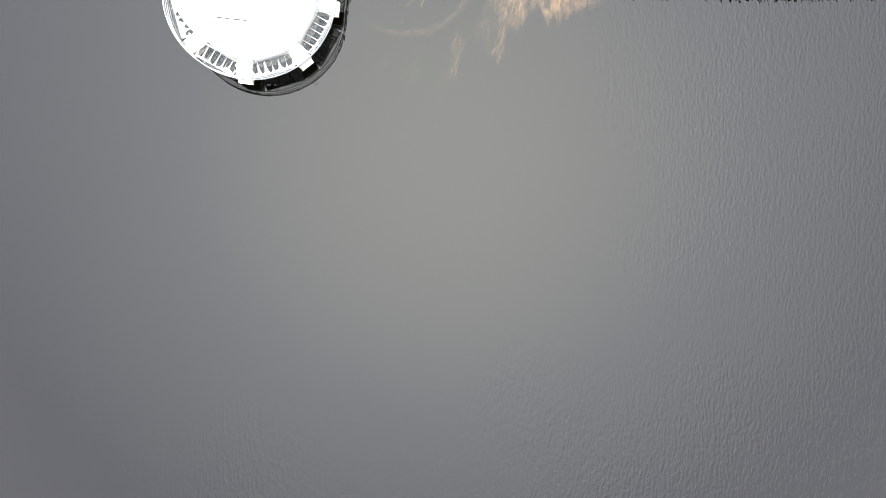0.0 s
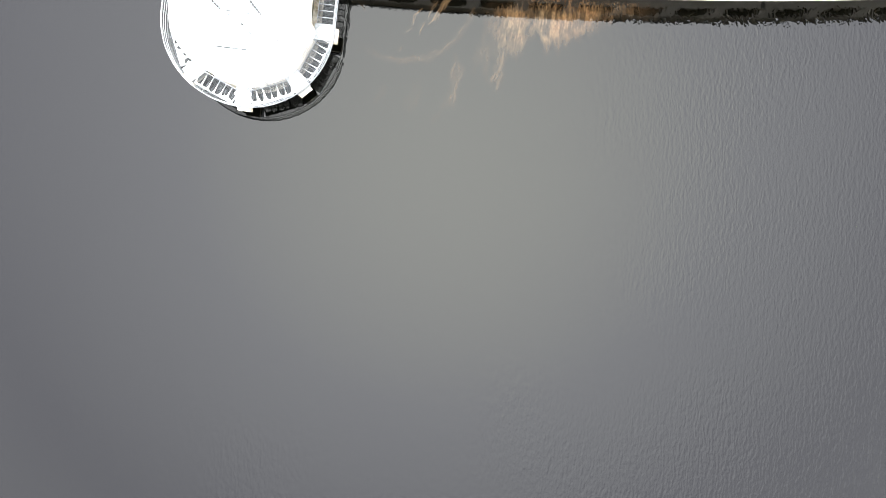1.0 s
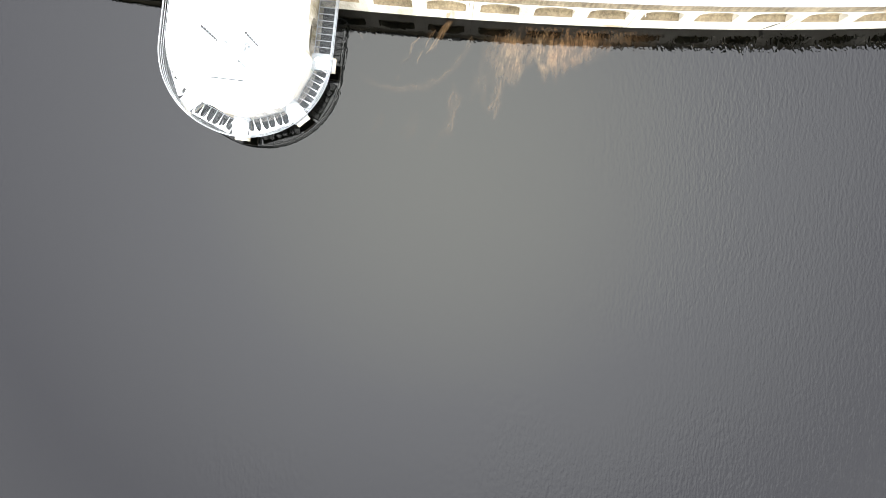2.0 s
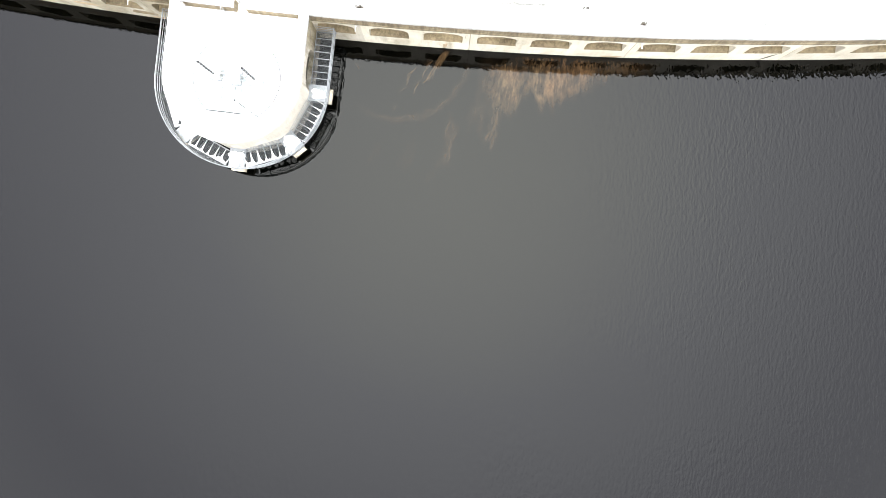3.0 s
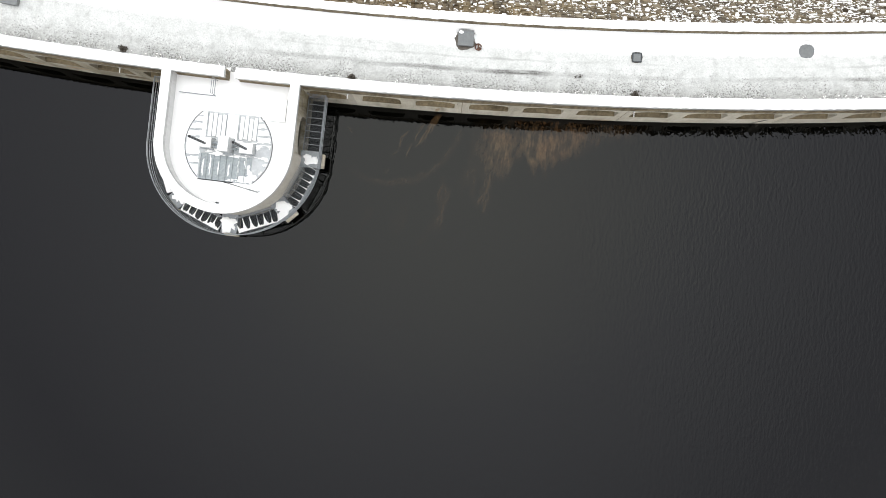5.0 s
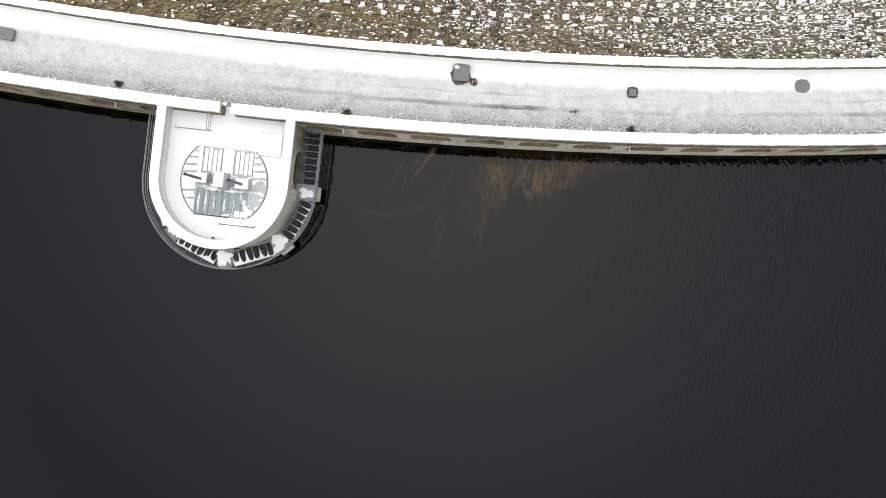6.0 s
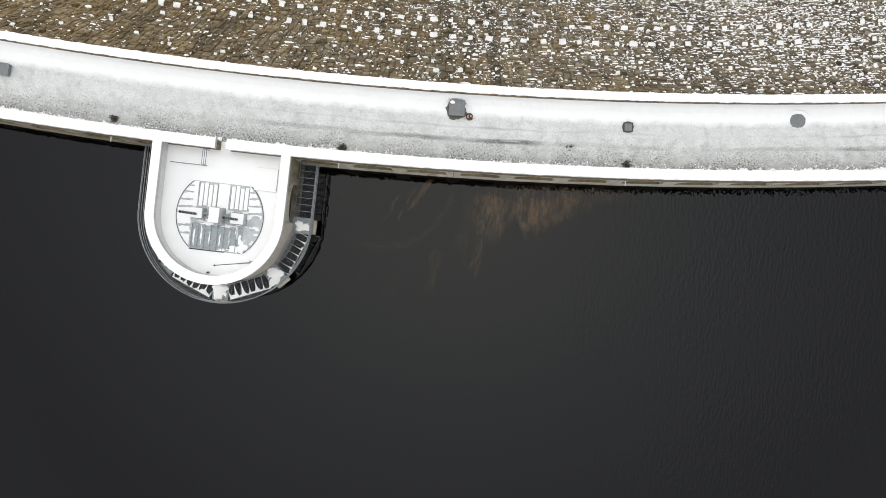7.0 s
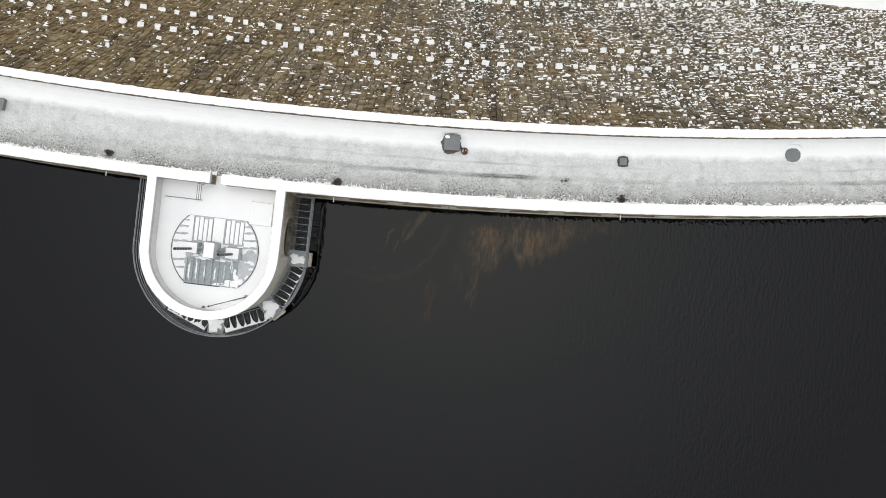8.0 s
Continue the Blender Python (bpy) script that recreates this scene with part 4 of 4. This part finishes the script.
        tip = (cx + lean * math.cos(b2), cy + lean * math.sin(b2), 0.01 + tall)
        mid_p = (cx + 0.35 * lean * math.cos(b2), cy + 0.35 * lean * math.sin(b2), 0.01 + tall * 0.6)
        v = [bm.verts.new(p) for p in ((cx - px, cy - py, 0.0), (cx + px, cy + py, 0.0), (mid_p[0] + px, mid_p[1] + py, mid_p[2]), (mid_p[0] - px, mid_p[1] - py, mid_p[2]), tip)]
        bm.faces.new(v[:4])
        bm.faces.new((v[3], v[2], v[4]))
    part("blades", bm, WEED, weed)
for x in (-23.35, -7.57, 12.3):
    s = R0 * math.asin((x - CX) / R0)
    spout = tagged(new("drain_spout"), "pale plastic drain spout through the parapet base", "spout", "drain spouts")
    spout.matrix_world = place(s, 0.02, 4.0)
    bm = bmesh.new(); rod(bm, (0, 0.0, 0.03), (0, -0.36, 0.0), 0.034, 12); part("pipe", bm, SNOW, spout)
    bm = bmesh.new(); box(bm, -0.09, 0.09, -0.03, 0.02, -0.06, 0.12, 0.01); part("flange", bm, GREYCRETE, spout)


UPWARD = Vector((0.1, 0.0, 1.0))
bush = tagged(new("shrub"), "small dark bare shrub at the foot of the dam", "shrub")
bush.matrix_world = Matrix.Translation((42.6, 31.9, land_height(42.6, 31.9) - 0.05))
r = random.Random(3)
for j in range(9):
    bm = bmesh.new()
    a, lean = r.uniform(0, math.tau), r.uniform(0.2, 0.7)
    pts = [(0.05 * math.cos(a), 0.05 * math.sin(a), 0.0), (0.4 * lean * math.cos(a), 0.4 * lean * math.sin(a), 0.7), (lean * math.cos(a + 0.3), lean * math.sin(a + 0.3), r.uniform(1.1, 1.7))]
    tube(bm, pts, 0.025, 5)
    part("stem", bm, WEED, bush)
bm = bmesh.new()
for j in range(260):
    a, q, h = r.uniform(0, math.tau), 0.75 * r.random() ** 0.6, r.uniform(0.5, 1.7)
    c, d2 = Vector((q * math.cos(a), q * math.sin(a), h)), Vector((r.uniform(-1, 1), r.uniform(-1, 1), r.uniform(-1, 1))).normalized()
    side = d2.cross(UPWARD).normalized()
    bm.faces.new([bm.verts.new(c + d2 * p + side * k) for p, k in ((-0.12, 0.0), (0.0, 0.04), (0.14, 0.0), (0.0, -0.04))])
part("twigs", bm, WEED, bush)


def wall_stain(s, z, wide, tall, mat, name, label, salt, slant=0.0):
    """A thin irregular bloom or wash on the water face."""
    bm = bmesh.new()
    n = 26
    ring = []
    for i in range(n):
        a = math.tau * i / n
        k = 1 + 0.35 * noise.noise(Vector((math.cos(a) * 1.5, math.sin(a) * 1.5, salt))) + 0.2 * noise.noise(Vector((math.cos(a) * 5, math.sin(a) * 5, salt)))
        y = tall * k * math.sin(a)
        ring.append(bm.verts.new((wide * k * math.cos(a) + slant * y, -0.004, y)))
    bm.faces.new(ring)
    ob = part(name, bm, mat, water_face, label)
    ob.matrix_basis = place(s, 0.02, z)


for x, z, wide, tall, mat, name, label, slant in (
        (11.98, 3.2, 0.22, 0.8, LIME, "lime_bloom", "white lime bloom on the wall", 0.1),
        (22.3, 1.5, 0.16, 0.62, ALGAE_SHADE, "algae_streak", "dark wet streak below a recess", 0.5),
        (-27.5, 1.75, 0.9, 0.24, RUSTY, "rust_wash", "reddish wash below a recess", 0.0), (-23.4, 1.6, 1.0, 0.3, RECESS, "moss_patch", "brown moss below a recess", 0.3),
        (-21.6, 1.0, 1.5, 0.16, RUSTY, "rust_wash", "rusty wash at the waterline", 0.0), (-31.4, 1.3, 1.2, 0.22, RUSTY, "rust_wash", "reddish wash below a recess", 0.2), (-1.35, 1.35, 0.16, 0.55, RUSTY, "rust_wash", "rusty run below a recess", 0.1),
        (10.9, 0.95, 0.8, 0.18, RUSTY, "rust_wash", "rusty wash at the waterline", 0.0), (0.2, 3.6, 0.12, 0.55, ALGAE_SHADE, "algae_streak", "dark streak beside a joint", 0.0)):
    wall_stain(R0 * math.asin((x - CX) / R0), z, wide, tall, mat, name, label, x, slant)


# ---- silt drifting in the water below the wall ----
def soft_noise(u, v, salt):
    """Smooth value noise over arrays, two octaves, 0 to 1."""
    table = np.random.RandomState(salt).rand(128, 128)
    total = np.zeros_like(u)
    for size, weight in ((1.0, 0.66), (2.13, 0.34)):
        uu, vv = u * size + 17.3, v * size + 5.1
        i, j = np.floor(uu).astype(int), np.floor(vv).astype(int)
        fu, fv = uu - i, vv - j
        fu, fv = fu * fu * (3 - 2 * fu), fv * fv * (3 - 2 * fv)
        near = table[i % 128, j % 128] * (1 - fu) + table[(i + 1) % 128, j % 128] * fu
        far = table[i % 128, (j + 1) % 128] * (1 - fu) + table[(i + 1) % 128, (j + 1) % 128] * fu
        total += weight * (near * (1 - fv) + far * fv)
    return total


def step_up(v, lo, hi):
    f = np.clip((v - lo) / (hi - lo), 0, 1)
    return f * f * (3 - 2 * f)


def silt_sheet():
    """A cloudy fan of silt combed out from the wall, a rusty plume with forked tails, a pale arc and loose streaks."""
    r = random.Random(21)
    step = 0.04
    xs, ys = np.arange(-9.4, 15.2, step), np.arange(-7.0, 4.3, step)
    gx, gy = np.meshgrid(xs, ys)
    dens = np.zeros(gx.shape)

    def dab(x, y, wide, force):
        k = int(wide * 2.2 / step) + 1
        i, j = int(round((x - xs[0]) / step)), int(round((y - ys[0]) / step))
        i0, i1, j0, j1 = max(0, i - k), min(len(xs), i + k + 1), max(0, j - k), min(len(ys), j + k + 1)
        if i0 < i1 and j0 < j1:
            hit = force * np.exp(-((xs[None, i0:i1] - x) ** 2 + (ys[j0:j1, None] - y) ** 2) / (wide * wide))
            dens[j0:j1, i0:i1] = np.maximum(dens[j0:j1, i0:i1], hit) + 0.03 * hit * (1 - dens[j0:j1, i0:i1])

    def thread(pts, wide, force, wander=0.12, head=0.3):
        total = sum(math.hypot(b[0] - a[0], b[1] - a[1]) for a, b in zip(pts, pts[1:]))
        salt, gone = r.uniform(0, 90), 0.0
        for a, b in zip(pts, pts[1:]):
            ln = math.hypot(b[0] - a[0], b[1] - a[1])
            nx, ny = -(b[1] - a[1]) / ln, (b[0] - a[0]) / ln
            for i in range(int(ln / 0.045)):
                f = i * 0.045 / ln
                at = (gone + f * ln) / total
                off = wander * (noise.noise(Vector((gone + f * ln, salt, 0.0))) + 0.4 * noise.noise(Vector((3 * (gone + f * ln), salt, 5.0))))
                fade = min(1.0, head + 2.5 * at) * min(1.0, (1 - at) * 3.0) * (0.65 + 0.7 * noise.noise(Vector((1.3 * (gone + f * ln), salt, 9.0))))
                dab(a[0] + f * (b[0] - a[0]) + nx * off, a[1] + f * (b[1] - a[1]) + ny * off, wide, max(0.0, force * fade))
            gone += ln

    # rusty plume at the wall with its forked tails
    for k in range(18):
        dx = r.uniform(-0.24, 0.24)
        thread(((-1.05 + dx * 0.5, 3.05), (-1.5 + dx, 2.45), (-2.0 + dx * 1.1, 1.75 + r.uniform(-0.35, 0.2))), 0.06, r.uniform(0.2, 0.5), 0.14, 0.8)
    for pts, force in ((((-1.7, 2.3), (-2.1, 1.55), (-2.65, 0.62)), 0.34), (((-1.9, 2.0), (-2.45, 1.2), (-3.15, 0.4)), 0.34), (((-2.3, 2.2), (-3.0, 1.3), (-3.1, 0.8)), 0.26), (((-3.5, 1.6), (-4.05, 1.1), (-4.2, 0.2)), 0.28),
                       (((-2.1, 1.7), (-2.5, 0.9), (-2.75, 0.5)), 0.24), (((-3.3, 0.7), (-3.65, 0.0), (-3.75, -0.4)), 0.16), (((-4.2, 0.3), (-4.6, -0.1), (-5.0, -0.4)), 0.12), (((-8.0, 2.0), (-7.6, 1.5)), 0.12), (((-5.0, -1.2), (-5.2, -1.6)), 0.10)):
        thread(pts, 0.036, force * 2.2, 0.16, 0.5)
        thread([(x + r.uniform(-0.10, 0.10), y) for x, y in pts], 0.032, force, 0.2, 0.5)
        thread([(x + r.uniform(-0.12, 0.12), y + 0.1) for x, y in pts], 0.09, force * 0.35, 0.2, 0.5)
    # pale arc, one soft ribbon
    arc = ((0.4, 1.6), (0.0, 0.7), (-0.6, 0.0), (-1.25, -0.85), (-2.0, -1.5), (-3.0, -1.98), (-4.4, -2.15), (-5.6, -2.1), (-6.5, -1.95), (-7.2, -1.65), (-7.9, -1.05), (-8.4, -1.0))
    for k in range(7):
        dx, dy = r.gauss(0, 0.07), r.gauss(0, 0.07)
        thread([(x + dx, y + dy) for x, y in arc], r.uniform(0.06, 0.15), r.uniform(0.04, 0.10), 0.34, 0.9)
    # loose streaks drifting out
    for top, low, n, force, spread in (((-0.55, -1.5), (-1.25, -5.7), 16, 0.13, 0.16), ((2.55, -1.2), (1.95, -4.4), 20, 0.16, 0.15), ((1.7, 0.5), (1.1, -3.5), 22, 0.075, 0.3), ((0.6, -0.8), (0.2, -3.2), 9, 0.05, 0.25),
                                       ((-3.6, -3.4), (-4.6, -6.4), 10, 0.05, 0.3), ((-6.4, -3.8), (-6.9, -5.6), 5, 0.05, 0.2), ((-1.4, -4.0), (-2.4, -6.6), 7, 0.045, 0.25)):
        for k in range(n):
            a0, a1 = sorted((r.random(), r.random()))
            a1 = max(a1, a0 + 0.3)
            dx = r.gauss(0, spread)
            thread([(top[0] + (low[0] - top[0]) * f + dx, top[1] + (low[1] - top[1]) * f) for f in (a0, (a0 + a1) / 2, a1)], r.uniform(0.06, 0.12), force * r.uniform(0.5, 1.1), 0.25)
    # the fan: its outer edge and its strength along the wall
    edge_x = (0.9, 1.9, 2.6, 3.1, 3.6, 4.1, 4.4, 4.9, 5.4, 5.8, 6.2, 6.7, 7.4, 8.3, 9.4, 10.4, 11.8, 13.2, 14.8)
    edge_y = (-1.0, -2.2, -1.6, -1.8, -1.8, -1.2, -0.5, -0.4, -0.9, -1.7, -1.2, -1.6, -0.8, -0.2, 0.2, 0.6, 0.9, 1.1, 1.5)
    might = (0.0, 0.22, 0.55, 0.9, 0.95, 0.6, 0.42, 0.6, 0.9, 1.0, 1.0, 0.95, 0.95, 0.92, 0.8, 0.7, 0.62, 0.45, 0.05)
    lean = gx - np.where(gx < 4.6, 0.16, 0.05) * (gy - 1.0) + 0.3 * (soft_noise(gx * 0.8, gy * 0.8, 3) - 0.5)
    comb = soft_noise(lean * 2.8, gy * 0.34, 5)
    fine = soft_noise(lean * 9.0, gy * 1.6, 8)
    grain = soft_noise(gx * 12, gy * 8, 14)
    puff = soft_noise(lean * 1.7, gy * 1.2, 11)
    low = np.interp(gx, edge_x, edge_y) - 0.3 + 1.6 * (comb - 0.45) + 0.8 * (fine - 0.5)
    body = step_up(gy - low, -0.1, 1.2) * np.interp(gx, edge_x, might, 0.0, 0.0)
    body *= np.where(gx < 4.4, 1 - 0.8 * step_up(gy, 1.2, 2.2), 1 - 0.5 * step_up(gy, 0.8, 2.2))
    fan = body * (0.17 + 0.36 * step_up(0.34 * comb + 0.26 * fine + 0.4 * puff, 0.36, 0.62)) * (0.5 + 0.9 * fine) * (0.55 + 0.9 * grain)
    shade = step_up(gy, 1.3, 2.0)
    fan *= 1 - shade + shade * (0.2 + 0.9 * step_up(0.8 * grain + 0.2 * fine, 0.38, 0.66))
    dens = np.maximum(dens * (0.45 + 0.6 * fine + 0.5 * grain), fan)
    wall_y = np.array([spot(R0 * math.asin((x - CX) / R0), -0.12, 0).y for x in xs])[None, :]
    dens = np.clip(dens, 0, 1) * np.clip((wall_y - gy) / 0.25, 0, 1)
    keep = dens > 0.004
    keep[1:, :] |= keep[:-1, :]; keep[:-1, :] |= keep[1:, :]; keep[:, 1:] |= keep[:, :-1]; keep[:, :-1] |= keep[:, 1:]
    keep &= gy < wall_y
    ids = -np.ones(gx.shape, dtype=int)
    ids[keep] = np.arange(keep.sum())
    verts = [(x, y, WATER_Z + 0.004) for x, y in zip(gx[keep], gy[keep])]
    full = keep[:-1, :-1] & keep[:-1, 1:] & keep[1:, 1:] & keep[1:, :-1]
    faces = [(ids[j, i], ids[j, i + 1], ids[j + 1, i + 1], ids[j + 1, i]) for j, i in zip(*np.nonzero(full))]
    ob = mesh_ob("silt_drift", verts, faces, SILT)
    at = ob.data.attributes.new("silt_amount", "FLOAT", "POINT")
    at.data.foreach_set("value", dens[keep].astype(np.float32))
    return tagged(ob, "brown silt drifting in wisps on the dark water", "silt", kind="stuff")


silt_sheet()

# ---- masonry of the downstream face ----
south = tagged(new("wall_south"), "brown coursed masonry face with snow on its ledges", "wall", kind="structure")
COURSE = 0.45
NORM = math.hypot(1, 1 / SLOPE)
DOWN_D, DOWN_Z = (1 / SLOPE) / NORM, -1 / NORM
OUT_D, OUT_Z = 1 / NORM, (1 / SLOPE) / NORM
UPRIGHT = 4.2 - KNEE_Z


def face_at(q):
    """The face q metres down from the road: d, z, and the ways down and out."""
    if q < UPRIGHT:
        return KNEE_D, 4.2 - q, 0.0, -1.0, 1.0, 0.0
    e = q - UPRIGHT
    return KNEE_D + DOWN_D * e, KNEE_Z + DOWN_Z * e, DOWN_D, DOWN_Z, OUT_D, OUT_Z


def stone_corners(s, q, ln, hh, out, r):
    """Eight corners of a rough stone; its back lies just inside the face."""
    pts = []
    for depth, inset in ((-0.06, 0.0), (out * 0.75, 0.012), (out, 0.05)):
        for a, b in ((-1, 1), (1, 1), (1, -1), (-1, -1)):
            u = s + a * (ln / 2 - inset) + r.uniform(-0.04, 0.04)
            v = q - b * (hh / 2 - inset * 0.35) + r.uniform(-0.035, 0.035)
            d, z, dd, dz, od, oz = face_at(v)
            k = depth + (r.uniform(-0.02, 0.02) if depth > 0 else 0)
            pts.append(spot(u, d + od * k, z + oz * k))
    return pts


STONE_FACES = [(0, 1, 5, 4), (1, 2, 6, 5), (2, 3, 7, 6), (3, 0, 4, 7), (4, 5, 9, 8), (5, 6, 10, 9), (6, 7, 11, 10), (7, 4, 8, 11), (8, 9, 10, 11)]


def lump(verts, faces, c, ax, ay, up, la, lb, h, r):
    """A small heap of snow about c."""
    base = len(verts)
    n = r.choice((4, 5, 6))
    turn = 0.5 + r.uniform(-0.1, 0.1)
    for ring, (sc, zz) in enumerate(((1.0, -0.02), (0.72, h))):
        for i in range(n):
            a = math.tau * (i + turn) / n
            k = sc * r.uniform(0.75, 1.15)
            verts.append(c + ax * (la * k * math.cos(a)) + ay * (lb * k * math.sin(a)) + up * zz)
    for i in range(n):
        j = (i + 1) % n
        faces.append((base + i, base + j, base + n + j, base + n + i))
    faces.append(tuple(base + n + i for i in range(n)))


def snow_share(s, q):
    """How much of the ledges holds snow: little near the crest and far up the valley side, more where the face is sheltered."""
    lean = min(1.0, max(0.0, (s + 52) / 62))
    drop = min(1.0, max(0.0, (q - 7.5) / 5.0))
    patch = noise.noise(Vector((s * 0.10, q * 0.12, 3.0))) * 0.5 + 0.35 * noise.noise(Vector((s * 0.35, q * 0.3, 8.0)))
    east = min(1.0, max(0.0, (s + 14) / 26)) * drop
    gully = math.exp(-((s + 21.5) / 3.5) ** 2) * 0.3
    return max(0.05, (0.15 + 0.58 * lean ** 1.3) * (0.45 + 0.55 * drop) + 0.35 * patch + 0.55 * east + gully)


UP = Vector((0, 0, 1))
ROWS = ((13.65, 1.86, -21.3), (17.4, 1.86, -21.4), (29.9, 1.80, -20.8))


def build_masonry():
    r = random.Random(77)
    sv, sf, wv, wf = [], [], [], []
    singles = []
    q = 0.1 + COURSE / 2
    row, run_left = 0, 0
    while q < UPRIGHT + 46:
        z_row = face_at(q)[1]
        far = q > UPRIGHT + 40
        # two to four courses share their upright joints
        if run_left == 0:
            run_left = r.choice((2, 3, 3, 4))
            cuts = [-80.0 + r.random()]
            while cuts[-1] < 42.0:
                cuts.append(cuts[-1] + r.choice((0.28, 0.36, 0.44, 0.54, 0.7)) * r.uniform(0.85, 1.15))
            joints = [r.uniform(0.05, 0.13) for _ in cuts]
        run_left -= 1
        for s, nxt, gap in zip(cuts, cuts[1:], joints):
            ln = nxt - s + r.uniform(-0.03, 0.03)
            proud = r.random()
            out = 0.03 + 0.09 * r.random() if proud < 0.80 else (0.08 + 0.08 * r.random() if proud < 0.96 else 0.2 + 0.12 * r.random())
            mid_s = s + ln / 2
            pick = 9 <= row - 12 <= 15 and -12 < mid_s < 8 and len(singles) < 300 and q > UPRIGHT
            if pick:
                singles.append((mid_s, q, ln, out))
            else:
                base = len(sv)
                sv += stone_corners(mid_s, q + r.uniform(-0.05, 0.05), ln - gap, COURSE + r.uniform(-0.02, 0.10), out, r)
                sf += [tuple(base + i for i in f) for f in STONE_FACES]
            if q > UPRIGHT:
                share_here = snow_share(mid_s, q) * (0.75 + 2.2 * out)
                if out > 0.19:
                    share_here += 0.35
                if r.random() < share_here * 0.48:
                    d, z, dd, dz, od, oz = face_at(q - COURSE / 2)
                    c = spot(mid_s + r.uniform(-0.15, 0.15), d + od * (out * 0.45 + 0.02), z + oz * (out * 0.45 + 0.02))
                    th = mid_s / R0
                    ax, ay = Vector((math.cos(th), math.sin(th), 0)), Vector((-math.sin(th), math.cos(th), -0.25))
                    lump(wv, wf, c, ax, ay, UP, (ln + 0.2) * (0.18 + 0.42 * r.random() ** 1.6), 0.045 + 0.07 * r.random() + out * 0.45, 0.05 + out * 0.15, r)
                for _ in range(4):
                    if r.random() < share_here * 0.36:
                        d, z, dd, dz, od, oz = face_at(q + r.uniform(-0.2, 0.2))
                        c = spot(mid_s + r.uniform(-0.5, 0.5) * ln, d + od * 0.05, z + oz * 0.05)
                        th = mid_s / R0
                        lump(wv, wf, c, Vector((math.cos(th), math.sin(th), 0)), Vector((-math.sin(th), math.cos(th), -0.4)), UP, 0.04 + 0.17 * r.random() ** 1.5, r.uniform(0.03, 0.07), 0.05, r)
        q += COURSE
        row += 1
    tagged(mesh_ob("masonry_stones", sv, sf, STONE, south), kind="stuff")
    tagged(mesh_ob("ledge_snow", wv, wf, SNOW, south, "white snow caught on the stone ledges"), kind="stuff")
    # bond stones standing out in rows, each with its own cap of snow
    blocks, caps = [], []
    for k in range(7):
        bm = bmesh.new(); vs = box(bm, -0.30, 0.30, -0.30, 0.58, -0.30, 0.24, 0.035)
        for v in bm.verts:
            v.co += Vector((r.uniform(-0.03, 0.03), r.uniform(-0.03, 0.03), r.uniform(-0.025, 0.025)))
        blocks.append(part("block", bm, STONE, south))
        bm = bmesh.new(); box(bm, -0.27, 0.27, -0.10, 0.50, 0.235, 0.31, 0.09)
        for v in bm.verts:
            v.co += Vector((r.uniform(-0.10, 0.07), r.uniform(-0.10, 0.07), r.uniform(-0.03, 0.02)))
        caps.append(part("snow_cap", bm, SNOW, blocks[-1]))
    count, stand = 0, []
    for z_row, pitch, shift in ROWS:
        q_row = UPRIGHT + (z_row + KNEE_Z) / -DOWN_Z
        d, z = face_at(q_row)[:2]
        stand += [(shift + pitch * k + r.uniform(-0.2, 0.2), d, z + r.uniform(-0.14, 0.14), 1.0) for k in range(-28, 31) if r.random() > 0.04]
    for k in range(70):
        d, z = face_at(r.uniform(11.0, 19.5))[:2]
        stand.append((r.uniform(-72.0, 32.0), d, z, r.uniform(0.35, 0.8)))
    for s, d, z, size in stand:
        j = r.randrange(7)
        m = place(s, d, z, r.uniform(-9, 9)) @ Matrix.Diagonal((size * r.uniform(0.7, 1.2), size * r.uniform(0.6, 0.9), size * r.uniform(0.8, 1.1), 1))
        if count < 7:
            blocks[count].matrix_basis = m
        else:
            b = share(blocks[j], south, m)
            share(caps[j], b, Matrix.Identity(4))
        count += 1
    # the stones nearest the crest's middle, one by one
    shapes = []
    for k in range(4):
        vs = []
        for depth, inset in ((-0.06, 0.0), (0.75, 0.012), (1.0, 0.05)):
            for a, b in ((-1, 1), (1, 1), (1, -1), (-1, -1)):
                vs.append((a * (0.5 - inset) + r.uniform(-0.015, 0.015), depth, b * (0.5 - inset * 1.6) + r.uniform(-0.02, 0.02)))
        ob = mesh_ob("stone", vs, STONE_FACES, STONE, south)
        shapes.append(ob)
    for i, (s, q, ln, out) in enumerate(singles):
        d, z = face_at(q)[:2]
        m = place(s, d, z) @ Matrix.Rotation(math.atan2(OUT_Z, OUT_D), 4, "X") @ Matrix.Diagonal((ln - 0.06, out, COURSE - 0.025, 1))
        if i < 4:
            shapes[i].matrix_basis = m
        else:
            share(shapes[i % 4], south, m)


build_masonry()
